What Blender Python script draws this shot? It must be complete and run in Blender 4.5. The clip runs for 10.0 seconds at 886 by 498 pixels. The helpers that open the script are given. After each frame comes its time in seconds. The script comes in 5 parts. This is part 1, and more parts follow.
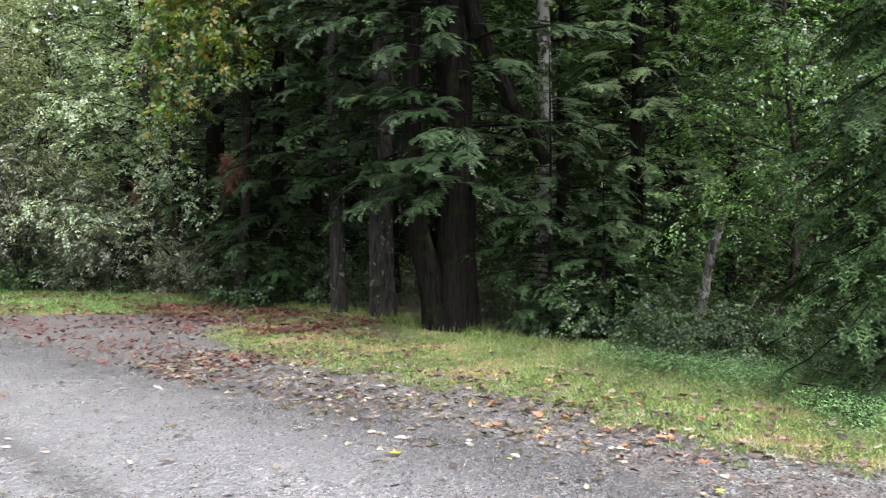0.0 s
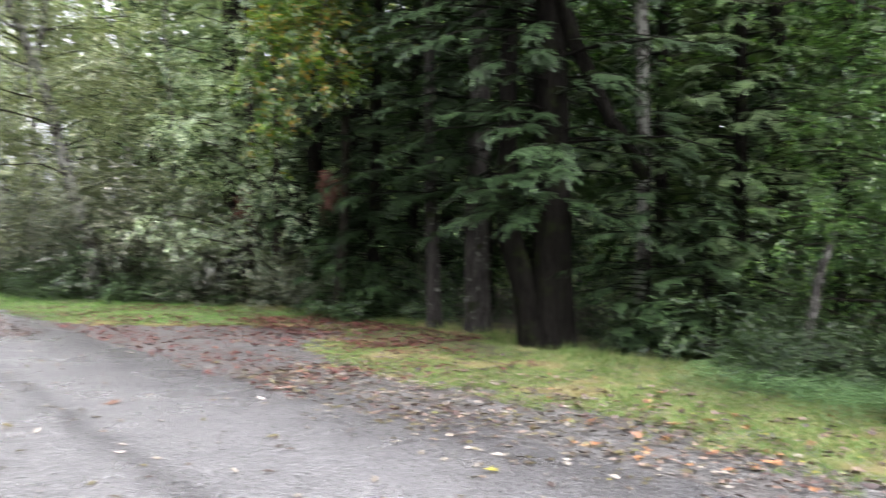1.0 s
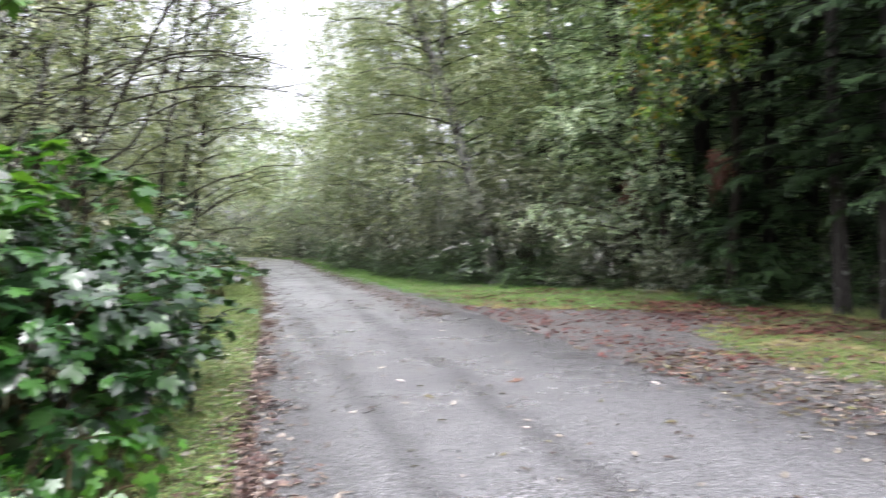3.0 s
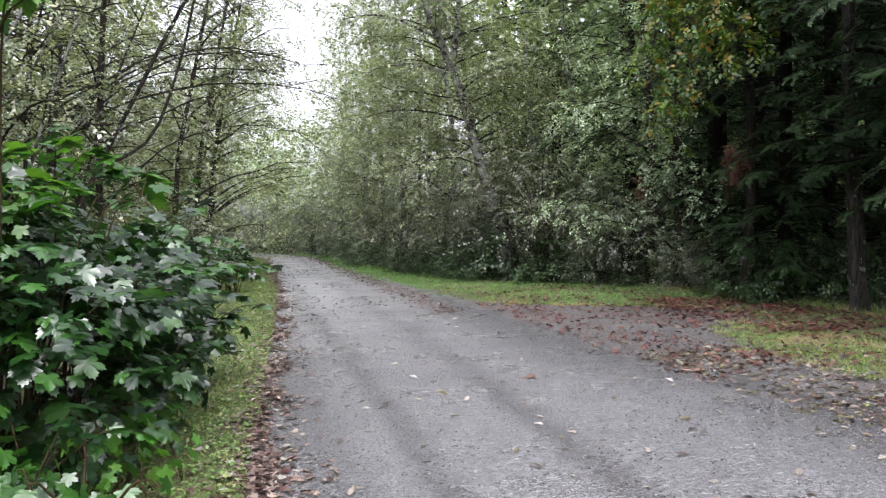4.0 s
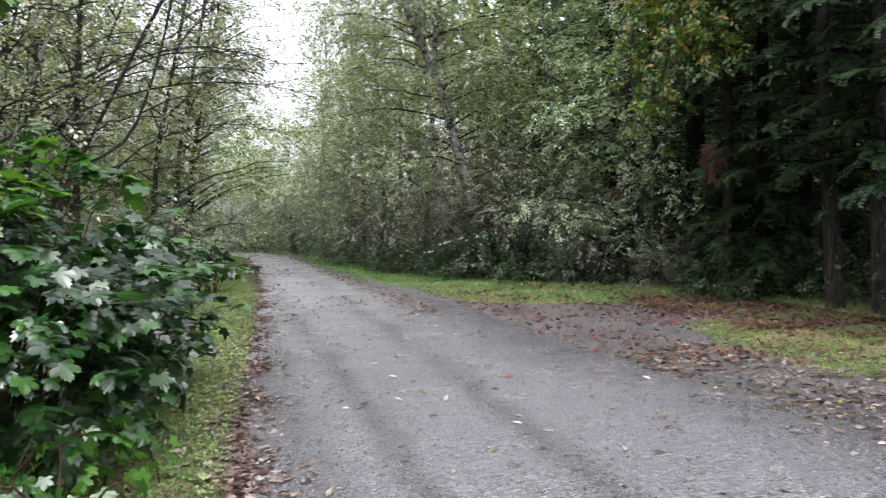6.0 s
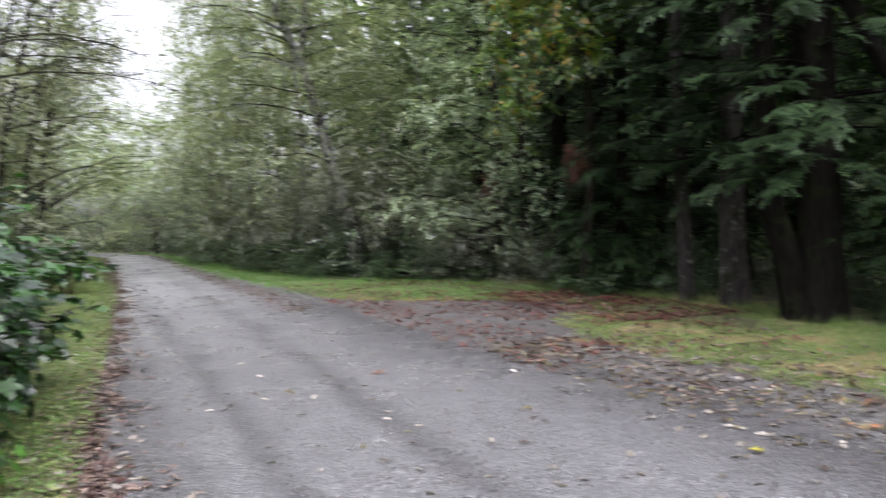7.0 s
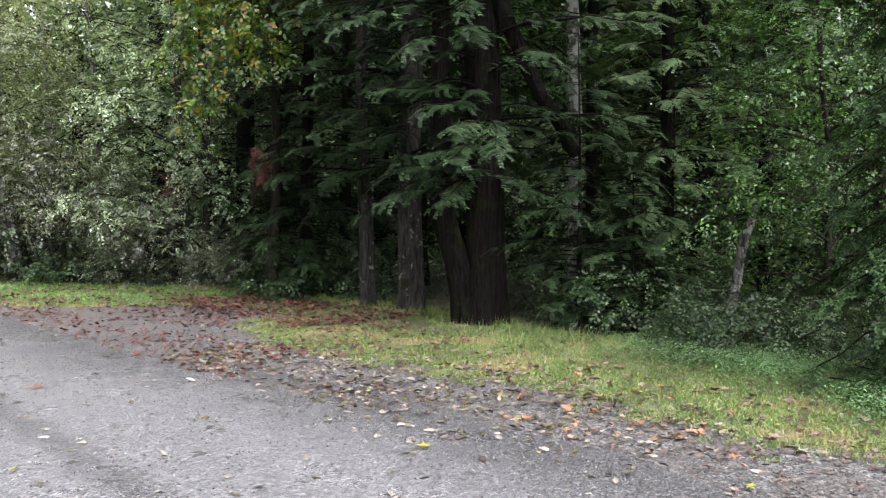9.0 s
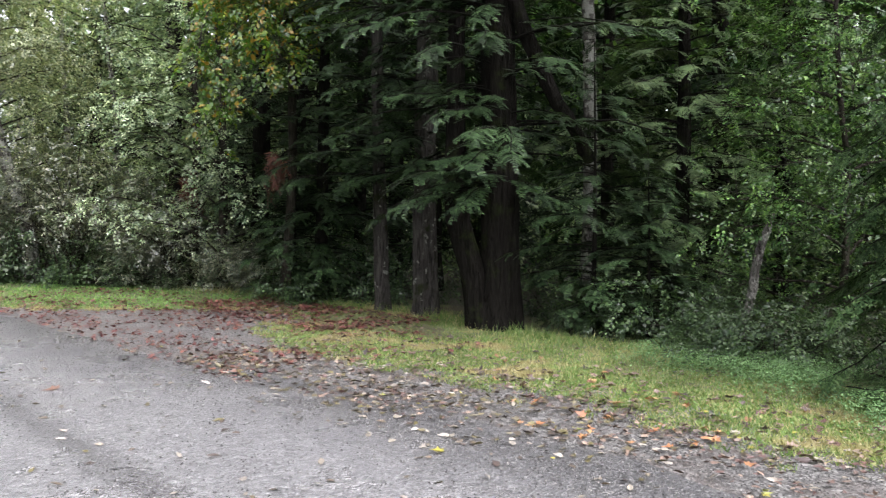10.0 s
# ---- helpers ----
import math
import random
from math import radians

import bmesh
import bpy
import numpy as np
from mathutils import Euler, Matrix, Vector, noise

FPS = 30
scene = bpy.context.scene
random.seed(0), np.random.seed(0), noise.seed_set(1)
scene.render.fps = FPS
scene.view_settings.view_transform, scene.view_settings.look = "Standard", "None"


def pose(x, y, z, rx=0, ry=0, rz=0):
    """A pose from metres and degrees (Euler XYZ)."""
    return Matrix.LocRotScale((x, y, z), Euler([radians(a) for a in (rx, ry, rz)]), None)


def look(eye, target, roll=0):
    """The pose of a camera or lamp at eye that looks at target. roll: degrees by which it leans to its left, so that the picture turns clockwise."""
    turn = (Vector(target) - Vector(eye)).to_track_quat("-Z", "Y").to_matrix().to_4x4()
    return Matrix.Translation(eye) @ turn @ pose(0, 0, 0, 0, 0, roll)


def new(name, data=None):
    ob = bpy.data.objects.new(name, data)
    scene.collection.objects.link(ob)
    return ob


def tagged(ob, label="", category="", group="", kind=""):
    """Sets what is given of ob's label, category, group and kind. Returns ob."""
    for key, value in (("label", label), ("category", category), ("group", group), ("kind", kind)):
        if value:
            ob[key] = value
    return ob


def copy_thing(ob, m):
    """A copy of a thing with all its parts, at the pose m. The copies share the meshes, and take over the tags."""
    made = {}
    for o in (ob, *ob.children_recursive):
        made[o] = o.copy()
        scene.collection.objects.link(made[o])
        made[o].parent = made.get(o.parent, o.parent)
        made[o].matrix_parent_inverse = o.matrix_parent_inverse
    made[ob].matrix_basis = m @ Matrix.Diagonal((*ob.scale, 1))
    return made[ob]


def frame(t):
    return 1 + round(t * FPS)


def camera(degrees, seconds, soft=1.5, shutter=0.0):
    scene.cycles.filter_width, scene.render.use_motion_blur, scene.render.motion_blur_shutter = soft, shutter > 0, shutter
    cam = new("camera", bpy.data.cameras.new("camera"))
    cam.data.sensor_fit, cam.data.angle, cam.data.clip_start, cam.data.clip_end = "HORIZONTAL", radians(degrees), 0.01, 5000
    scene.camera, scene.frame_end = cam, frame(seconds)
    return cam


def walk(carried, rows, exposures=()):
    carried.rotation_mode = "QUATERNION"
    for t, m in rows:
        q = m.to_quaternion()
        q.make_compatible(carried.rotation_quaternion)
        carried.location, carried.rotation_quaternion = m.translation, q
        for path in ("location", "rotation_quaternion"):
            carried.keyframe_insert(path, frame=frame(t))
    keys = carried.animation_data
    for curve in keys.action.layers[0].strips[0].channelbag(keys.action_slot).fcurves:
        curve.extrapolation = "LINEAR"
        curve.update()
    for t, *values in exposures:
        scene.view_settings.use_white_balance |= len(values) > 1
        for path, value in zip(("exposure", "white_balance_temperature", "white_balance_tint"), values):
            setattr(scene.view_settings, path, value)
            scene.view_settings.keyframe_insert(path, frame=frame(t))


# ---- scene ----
cam = camera(54.6, 10.0, 1.25, 0.8)
PATH = [
    (0.0, pose(0.046, 0.016, 1.544, 88.24, -0.30, 0.02)),
    (0.5, pose(0.039, 0.014, 1.545, 88.38, -0.51, 1.64)),
    (1.0, pose(0.014, 0.007, 1.547, 89.25, -0.50, 6.25)),
    (1.5, pose(-0.016, -0.007, 1.550, 89.04, -0.28, 13.15)),
    (2.0, pose(-0.034, -0.022, 1.551, 88.84, 0.12, 20.84)),
    (2.5, pose(-0.056, -0.018, 1.548, 88.63, 0.54, 26.97)),
    (3.0, pose(-0.057, -0.010, 1.550, 88.39, 1.39, 31.41)),
    (3.2, pose(-0.023, -0.015, 1.536, 88.26, 1.27, 33.31)),
    (4.3, pose(-0.050, -0.004, 1.548, 88.17, 1.49, 32.16)),
    (4.5, pose(-0.050, -0.004, 1.548, 88.17, 1.49, 32.16)),
    (5.0, pose(-0.054, -0.004, 1.546, 88.21, 1.38, 32.09)),
    (5.2, pose(-0.054, -0.004, 1.546, 88.21, 1.38, 32.09)),
    (6.3, pose(-0.005, -0.009, 1.564, 88.00, 1.69, 29.86)),
    (6.5, pose(-0.005, 0.019, 1.546, 88.12, 1.47, 28.24)),
    (7.0, pose(-0.003, 0.016, 1.544, 87.68, 1.61, 22.53)),
    (7.5, pose(0.021, 0.014, 1.547, 87.33, 1.18, 16.35)),
    (8.0, pose(0.035, 0.011, 1.550, 87.42, 0.84, 10.73)),
    (8.5, pose(0.050, 0.009, 1.549, 87.70, 0.08, 5.67)),
    (9.0, pose(0.047, 0.003, 1.553, 87.73, -0.16, 1.94)),
    (9.5, pose(0.035, -0.006, 1.563, 87.87, -0.18, 2.12)),
    (10.0, pose(0.038, -0.009, 1.551, 88.09, -0.48, 2.88)),
]
walk(cam, PATH, [(0.0, 2.44, 6350, 16), (2.0, 2.44, 6250, 18), (3.2, 2.15, 6200, 18), (4.3, 1.82, 6200, 18), (7.5, 1.8, 6200, 19), (8.0, 1.83, 6200, 19), (9.0, 2.26, 6300, 17), (9.5, 2.36, 6320, 17), (10.0, 2.28, 6350, 17)])
SKY = 0.15

# ---------- light: an even overcast sky ----------
world = bpy.data.worlds.new("overcast_sky")
scene.world = world
world.use_nodes = True
wn = world.node_tree
wn.nodes.clear()
sky = wn.nodes.new("ShaderNodeTexSky")
sky.sky_type = "NISHITA"
sky.sun_disc = False
sky.sun_elevation = radians(59)
sky.sun_rotation = radians(133)
sky.air_density, sky.dust_density, sky.ozone_density = 1.0, 4.0, 1.0
cloud = wn.nodes.new("ShaderNodeHueSaturation")
cloud.inputs["Saturation"].default_value = 0.18
back = wn.nodes.new("ShaderNodeBackground")
back.inputs["Strength"].default_value = SKY
outw = wn.nodes.new("ShaderNodeOutputWorld")
wn.links.new(sky.outputs[0], cloud.inputs["Color"])
wn.links.new(cloud.outputs[0], back.inputs["Color"])
wn.links.new(back.outputs[0], outw.inputs["Surface"])

sun_data = bpy.data.lights.new("sun", "SUN")
sun_data.energy = 1.5
sun_data.angle = radians(90)
sun_data.color = (1.0, 0.98, 0.95)
sun = new("sun", sun_data)
sun.matrix_basis = look((16, -15, 37), (0, 0, 0))


# ---------- materials ----------
def material(name):
    m = bpy.data.materials.new(name)
    m.use_nodes = True
    nt = m.node_tree
    nt.nodes.clear()
    o = nt.nodes.new("ShaderNodeOutputMaterial")
    b = nt.nodes.new("ShaderNodeBsdfPrincipled")
    nt.links.new(b.outputs[0], o.inputs["Surface"])
    return m, nt, b, o


def node(nt, kind, **values):
    n = nt.nodes.new("ShaderNode" + kind)
    for key, v in values.items():
        n.inputs[key.replace("_", " ")].default_value = v
    return n


def ramp(nt, source, stops):
    r = nt.nodes.new("ShaderNodeValToRGB")
    while len(r.color_ramp.elements) < len(stops):
        r.color_ramp.elements.new(0.5)
    for e, (p, c) in zip(r.color_ramp.elements, stops):
        e.position = p
        e.color = (*c, 1) if len(c) == 3 else c
    nt.links.new(source, r.inputs["Fac"])
    return r.outputs["Color"]


def mixed(nt, fac, a, b, blend="MIX"):
    m = nt.nodes.new("ShaderNodeMix")
    m.data_type, m.blend_type = "RGBA", blend
    for socket, v in ((m.inputs[0], fac), (m.inputs[6], a), (m.inputs[7], b)):
        if hasattr(v, "links"):
            nt.links.new(v, socket)
        else:
            socket.default_value = v if not isinstance(v, tuple) else (*v, 1)[:4]
    return m.outputs[2]


def noise_tex(nt, vec, scale, detail=4.0, rough=0.55, distortion=0.0):
    n = node(nt, "TexNoise", Scale=scale, Detail=detail, Roughness=rough, Distortion=distortion)
    nt.links.new(vec, n.inputs["Vector"])
    return n.outputs["Fac"]


def place_of(nt, scale=(1, 1, 1), turn=(0, 0, 0)):
    g = nt.nodes.new("ShaderNodeNewGeometry")
    m = nt.nodes.new("ShaderNodeMapping")
    m.inputs["Scale"].default_value = scale
    m.inputs["Rotation"].default_value = turn
    nt.links.new(g.outputs["Position"], m.inputs["Vector"])
    return m.outputs["Vector"]


def bump(nt, b, height, strength=0.4, distance=0.02):
    n = node(nt, "Bump", Strength=strength, Distance=distance)
    nt.links.new(height, n.inputs["Height"])
    nt.links.new(n.outputs[0], b.inputs["Normal"])


def maths(nt, op, a, b=None, c=None):
    n = nt.nodes.new("ShaderNodeMath")
    n.operation = op
    for s, v in zip(n.inputs, (a, b, c)):
        if v is None:
            continue
        if hasattr(v, "links"):
            nt.links.new(v, s)
        else:
            s.default_value = v
    return n.outputs[0]


def leaf_material(name, colours, rough=0.45, through_light=0.3, patch=1.2, spec=0.5, blotch=None, swing=0.24, coat=0.0, crinkle=0.25):
    """Foliage: each leaf has its own shade; light passes through the blade."""
    m, nt, b, o = material(name)
    g = nt.nodes.new("ShaderNodeNewGeometry")
    k = len(colours)
    ob_info = nt.nodes.new("ShaderNodeObjectInfo")
    own = maths(nt, "FRACT", maths(nt, "ADD", g.outputs["Random Per Island"], ob_info.outputs["Random"]))
    col = ramp(nt, own, [((i + 0.5) / k, c) for i, c in enumerate(colours)])
    vec = place_of(nt)
    big = noise_tex(nt, vec, patch, 3)
    shade = ramp(nt, big, [(0.3, (1 - 1.15 * swing,) * 3), (0.7, (1 + 0.9 * swing, 1 + 0.9 * swing, 1 + 0.7 * swing))])
    col = mixed(nt, 1.0, col, shade, "MULTIPLY")
    tone = ramp(nt, ob_info.outputs["Random"], [(0.0, (0.84, 0.82, 0.82)), (0.5, (1.0, 1.0, 1.0)), (1.0, (1.14, 1.1, 1.2))])
    col = mixed(nt, 1.0, col, tone, "MULTIPLY")
    fine = noise_tex(nt, vec, 45, 3)
    col = mixed(nt, 0.35, col, ramp(nt, fine, [(0.35, (0.65, 0.65, 0.65)), (0.65, (1.2, 1.2, 1.2))]), "MULTIPLY")
    if blotch:
        spots = noise_tex(nt, vec, blotch[1], 4)
        col = mixed(nt, ramp(nt, spots, [(blotch[2], (0, 0, 0)), (blotch[2] + 0.06, (1, 1, 1))]), col, blotch[0])
    nt.links.new(col, b.inputs["Base Color"])
    b.inputs["Roughness"].default_value = rough
    b.inputs["Specular IOR Level"].default_value = spec
    b.inputs["Coat Weight"].default_value = coat
    b.inputs["Coat Roughness"].default_value = 0.24
    b.inputs["Coat IOR"].default_value = 1.9
    bump(nt, b, fine, crinkle, 0.01 if crinkle < 0.5 else 0.02)
    if through_light > 0:
        t = nt.nodes.new("ShaderNodeBsdfTranslucent")
        nt.links.new(mixed(nt, 1.0, col, (1.25, 1.3, 0.7), "MULTIPLY"), t.inputs["Color"])
        s = nt.nodes.new("ShaderNodeMixShader")
        s.inputs[0].default_value = through_light
        nt.links.new(b.outputs[0], s.inputs[1])
        nt.links.new(t.outputs[0], s.inputs[2])
        nt.links.new(s.outputs[0], o.inputs["Surface"])
    return m


def bark_material(name, dark, light, moss=0.0, rings=False, stretch=0.15, lichen=0.0):
    m, nt, b, o = material(name)
    vec = place_of(nt, (1, 1, 0.5 if rings else stretch))
    furrow = noise_tex(nt, vec, 22, 6, 0.65, 0.6)
    col = ramp(nt, furrow, [(0.36, dark), (0.64, light)])
    flat = place_of(nt)
    if rings:
        band = noise_tex(nt, place_of(nt, (1, 1, 9)), 3.0, 3)
        col = mixed(nt, ramp(nt, band, [(0.56, (0, 0, 0)), (0.62, (0.8, 0.8, 0.8))]), col, dark)
    if lichen:
        pale = noise_tex(nt, flat, 7, 5, 0.6)
        col = mixed(nt, ramp(nt, pale, [(0.62 - lichen * 0.2, (0, 0, 0)), (0.66 - lichen * 0.2, (1, 1, 1))]), col, (0.22, 0.225, 0.2))
    if moss:
        green = noise_tex(nt, flat, 3.2, 6, 0.65)
        col = mixed(nt, ramp(nt, green, [(0.68 - moss * 0.35, (0, 0, 0)), (0.78 - moss * 0.3, (0.9, 0.9, 0.9))]), col, (0.02, 0.027, 0.009))
    nt.links.new(col, b.inputs["Base Color"])
    b.inputs["Roughness"].default_value = 0.9
    b.inputs["Specular IOR Level"].default_value = 0.06
    bump(nt, b, furrow, 1.0, 0.1)
    return m


def road_material():
    """Worn grey chip-seal: bare wheel tracks, dark loose gravel between and beside them; far sky sheen is painted in.
    """
    m, nt, b, o = material("worn_asphalt")
    flat = place_of(nt)
    along = place_of(nt, (1, 1, 1), (0, 0, radians(-45)))  # x runs across the road, y along it
    chips = node(nt, "TexVoronoi", Scale=75.0, Randomness=1.0)
    nt.links.new(flat, chips.inputs["Vector"])
    grain = noise_tex(nt, flat, 60, 4, 0.75)
    speck = ramp(nt, chips.outputs["Color"], [(0.1, (0.035, 0.035, 0.036)), (0.42, (0.095, 0.095, 0.097)), (0.75, (0.16, 0.16, 0.161)), (0.96, (0.33, 0.33, 0.325))])
    col = mixed(nt, 0.42, speck, ramp(nt, grain, [(0.38, (0.0330, 0.0330, 0.0343)), (0.62, (0.2112, 0.2112, 0.2145))]))
    stones = node(nt, "TexVoronoi", Scale=34.0, Randomness=1.0)
    nt.links.new(flat, stones.inputs["Vector"])
    col = mixed(nt, 0.62, col, ramp(nt, stones.outputs["Color"], [(0.12, (0.42, 0.42, 0.42)), (0.35, (0.92, 0.92, 0.92)), (0.7, (1.15, 1.15, 1.15)), (0.93, (1.6, 1.6, 1.58))]), "MULTIPLY")
    split = nt.nodes.new("ShaderNodeSeparateXYZ")
    nt.links.new(along, split.inputs[0])
    wob = maths(nt, "MULTIPLY", maths(nt, "SUBTRACT", noise_tex(nt, flat, 0.55, 4), 0.5), 0.75)
    across = maths(nt, "ADD", split.outputs["X"], wob)
    rough_edge = noise_tex(nt, flat, 7, 6, 0.75)

    def band(centre, width, soft):
        d = maths(nt, "ABSOLUTE", maths(nt, "SUBTRACT", across, centre))
        d = maths(nt, "ADD", d, maths(nt, "MULTIPLY", maths(nt, "SUBTRACT", rough_edge, 0.5), 0.35))
        n = node(nt, "MapRange")
        n.inputs["From Min"].default_value, n.inputs["From Max"].default_value = width + soft, width
        nt.links.new(d, n.inputs["Value"])
        return n.outputs[0]

    worn = ramp(nt, noise_tex(nt, flat, 0.5, 3), [(0.35, (0.55, 0.55, 0.55)), (0.6, (1.0, 1.0, 1.0))])
    loose = maths(nt, "MAXIMUM", band(0.98, 0.03, 0.18), maths(nt, "MULTIPLY", band(2.08, 0.03, 0.18), 0.8))
    loose = maths(nt, "MULTIPLY", loose, worn)
    side = node(nt, "MapRange")
    side.inputs["From Min"].default_value, side.inputs["From Max"].default_value = 0.75, 0.35
    nt.links.new(maths(nt, "ADD", across, maths(nt, "MULTIPLY", maths(nt, "SUBTRACT", rough_edge, 0.5), 0.5)), side.inputs["Value"])
    loose = maths(nt, "MAXIMUM", loose, maths(nt, "MULTIPLY", side.outputs[0], 0.75))
    # beyond the seal the stones lie loose
    reach = node(nt, "MapRange")
    reach.inputs["From Min"].default_value, reach.inputs["From Max"].default_value = 9.5, 7.0
    reach.inputs["To Min"].default_value, reach.inputs["To Max"].default_value = 3.1, 3.6
    nt.links.new(split.outputs["Y"], reach.inputs["Value"])
    beyond = node(nt, "MapRange")
    beyond.inputs["From Min"].default_value, beyond.inputs["From Max"].default_value = -0.5, 0.6
    off = maths(nt, "ADD", maths(nt, "SUBTRACT", across, reach.outputs[0]), maths(nt, "MULTIPLY", maths(nt, "SUBTRACT", rough_edge, 0.5), 1.2))
    nt.links.new(off, beyond.inputs["Value"])
    loose = maths(nt, "MAXIMUM", loose, beyond.outputs[0])
    dark = ramp(nt, chips.outputs["Color"], [(0.2, (0.0231, 0.0231, 0.0238)), (0.7, (0.0561, 0.0554, 0.0568)), (0.95, (0.1452, 0.1452, 0.1452))])
    col = mixed(nt, maths(nt, "MULTIPLY", loose, 0.82), col, dark)
    patch = noise_tex(nt, flat, 0.8, 5, 0.6)
    col = mixed(nt, 0.6, col, ramp(nt, patch, [(0.3, (0.75, 0.75, 0.76)), (0.7, (1.15, 1.15, 1.14))]), "MULTIPLY")
    rust = noise_tex(nt, flat, 2.3, 6, 0.7)
    col = mixed(nt, ramp(nt, rust, [(0.66, (0, 0, 0)), (0.74, (0.28, 0.28, 0.28))]), col, (0.1320, 0.0858, 0.0660))
    # further along, wet sky sheen is painted in as lighter colour, with more gloss
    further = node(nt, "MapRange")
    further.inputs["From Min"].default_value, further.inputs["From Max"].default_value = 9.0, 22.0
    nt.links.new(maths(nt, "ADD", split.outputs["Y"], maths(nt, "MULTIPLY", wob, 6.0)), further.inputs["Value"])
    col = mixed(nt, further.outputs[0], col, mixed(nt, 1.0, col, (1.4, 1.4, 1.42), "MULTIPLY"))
    nt.links.new(col, b.inputs["Base Color"])
    wet = ramp(nt, patch, [(0.35, (0.40, 0.40, 0.40)), (0.65, (0.22, 0.22, 0.22))])
    nt.links.new(mixed(nt, further.outputs[0], wet, ramp(nt, patch, [(0.35, (0.5, 0.5, 0.5)), (0.6, (0.3, 0.3, 0.3))])), b.inputs["Roughness"])
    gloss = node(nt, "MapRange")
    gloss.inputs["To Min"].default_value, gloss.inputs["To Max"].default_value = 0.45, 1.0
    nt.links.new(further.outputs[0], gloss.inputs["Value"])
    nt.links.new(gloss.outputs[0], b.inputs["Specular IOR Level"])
    relief = maths(nt, "ADD", chips.outputs["Distance"], maths(nt, "MULTIPLY", stones.outputs["Distance"], 1.6))
    n = node(nt, "Bump", Strength=0.55, Distance=0.010)
    nt.links.new(relief, n.inputs["Height"])
    smooth = node(nt, "MapRange")
    smooth.inputs["To Min"].default_value, smooth.inputs["To Max"].default_value = 0.8, 0.1
    nt.links.new(further.outputs[0], smooth.inputs["Value"])
    nt.links.new(smooth.outputs[0], n.inputs["Strength"])
    nt.links.new(n.outputs[0], b.inputs["Normal"])
    return m


def gravel_material():
    m, nt, b, o = material("damp_gravel")
    flat = place_of(nt)
    chips = node(nt, "TexVoronoi", Scale=48.0, Randomness=1.0)
    nt.links.new(flat, chips.inputs["Vector"])
    col = ramp(nt, chips.outputs["Color"], [(0.1, (0.017, 0.0168, 0.0162)), (0.5, (0.05, 0.0495, 0.048)), (0.93, (0.17, 0.168, 0.16))])
    soil = noise_tex(nt, flat, 1.6, 6, 0.65)
    col = mixed(nt, ramp(nt, soil, [(0.45, (0, 0, 0)), (0.65, (0.75, 0.75, 0.75))]), col, (0.0495, 0.0383, 0.0330))
    moss = noise_tex(nt, flat, 3.1, 6, 0.7)
    col = mixed(nt, ramp(nt, moss, [(0.6, (0, 0, 0)), (0.7, (0.4, 0.4, 0.4))]), col, (0.0462, 0.0561, 0.0198))
    nt.links.new(col, b.inputs["Base Color"])
    b.inputs["Roughness"].default_value = 0.72
    bump(nt, b, chips.outputs["Distance"], 0.7, 0.012)
    return m


def soil_material(name, dark, light, green, amount):
    m, nt, b, o = material(name)
    flat = place_of(nt)
    fine = noise_tex(nt, flat, 26, 6, 0.7)
    col = ramp(nt, fine, [(0.3, dark), (0.7, light)])
    moss = noise_tex(nt, flat, 1.3, 6, 0.7)
    col = mixed(nt, ramp(nt, moss, [(0.62 - amount * 0.35, (0, 0, 0)), (0.72 - amount * 0.25, (0.9, 0.9, 0.9))]), col, green)
    nt.links.new(col, b.inputs["Base Color"])
    b.inputs["Roughness"].default_value = 0.9
    bump(nt, b, fine, 0.8, 0.03)
    return m


M_ROAD = road_material()
M_GRAVEL = gravel_material()
M_FOREST = soil_material("forest_floor", (0.0144, 0.0104, 0.0072), (0.0440, 0.0320, 0.0208), (0.0240, 0.0360, 0.0096), 0.35)
M_TURF = soil_material("mossy_turf", (0.0272, 0.0245, 0.0136), (0.0680, 0.0612, 0.0306), (0.0748, 0.0884, 0.0238), 0.7)
M_GRASS = leaf_material("grass_blades", [(0.075, 0.15, 0.033), (0.115, 0.20, 0.050), (0.18, 0.245, 0.076), (0.32, 0.295, 0.15), (0.10, 0.18, 0.043)], 0.5, 0.25, 0.9, 0.3, blotch=((0.27, 0.24, 0.12), 0.9, 0.54))
M_GRASS_FAR = leaf_material("bright_green_grass", [(0.068, 0.185, 0.035), (0.098, 0.225, 0.048), (0.13, 0.255, 0.06), (0.18, 0.255, 0.08)], 0.45, 0.25, 0.9)
M_GRASS_SOFT = leaf_material("soft_green_grass", [(0.07, 0.15, 0.035), (0.10, 0.19, 0.045), (0.14, 0.22, 0.06), (0.20, 0.21, 0.08)], 0.45, 0.25, 0.9)
M_HERB = leaf_material("soft_herb_leaves", [(0.088, 0.18, 0.072), (0.125, 0.235, 0.10), (0.18, 0.295, 0.135)], 0.5, 0.3, 2.0, 0.3)
M_MAPLE = leaf_material("glossy_lobed_leaves", [(0.004, 0.021, 0.004), (0.007, 0.036, 0.005), (0.013, 0.058, 0.007), (0.028, 0.10, 0.010)], 0.45, 0.24, 1.5, 0.4, coat=0.62, crinkle=0.4)
# brighter copy of the lobed leaves: backlight on the upper shoots put into colour
M_MAPLE_BRIGHT = leaf_material("bright_lobed_leaves", [(0.018, 0.068, 0.008), (0.030, 0.10, 0.011), (0.048, 0.14, 0.015), (0.08, 0.185, 0.022)], 0.45, 0.42, 1.5, 0.5, coat=0.5, crinkle=0.4)
M_ALDER = leaf_material("alder_leaves", [(0.084, 0.12, 0.062), (0.136, 0.18, 0.095), (0.203, 0.245, 0.138), (0.31, 0.34, 0.20)], 0.3, 0.36, 0.5, 0.7, swing=0.45)
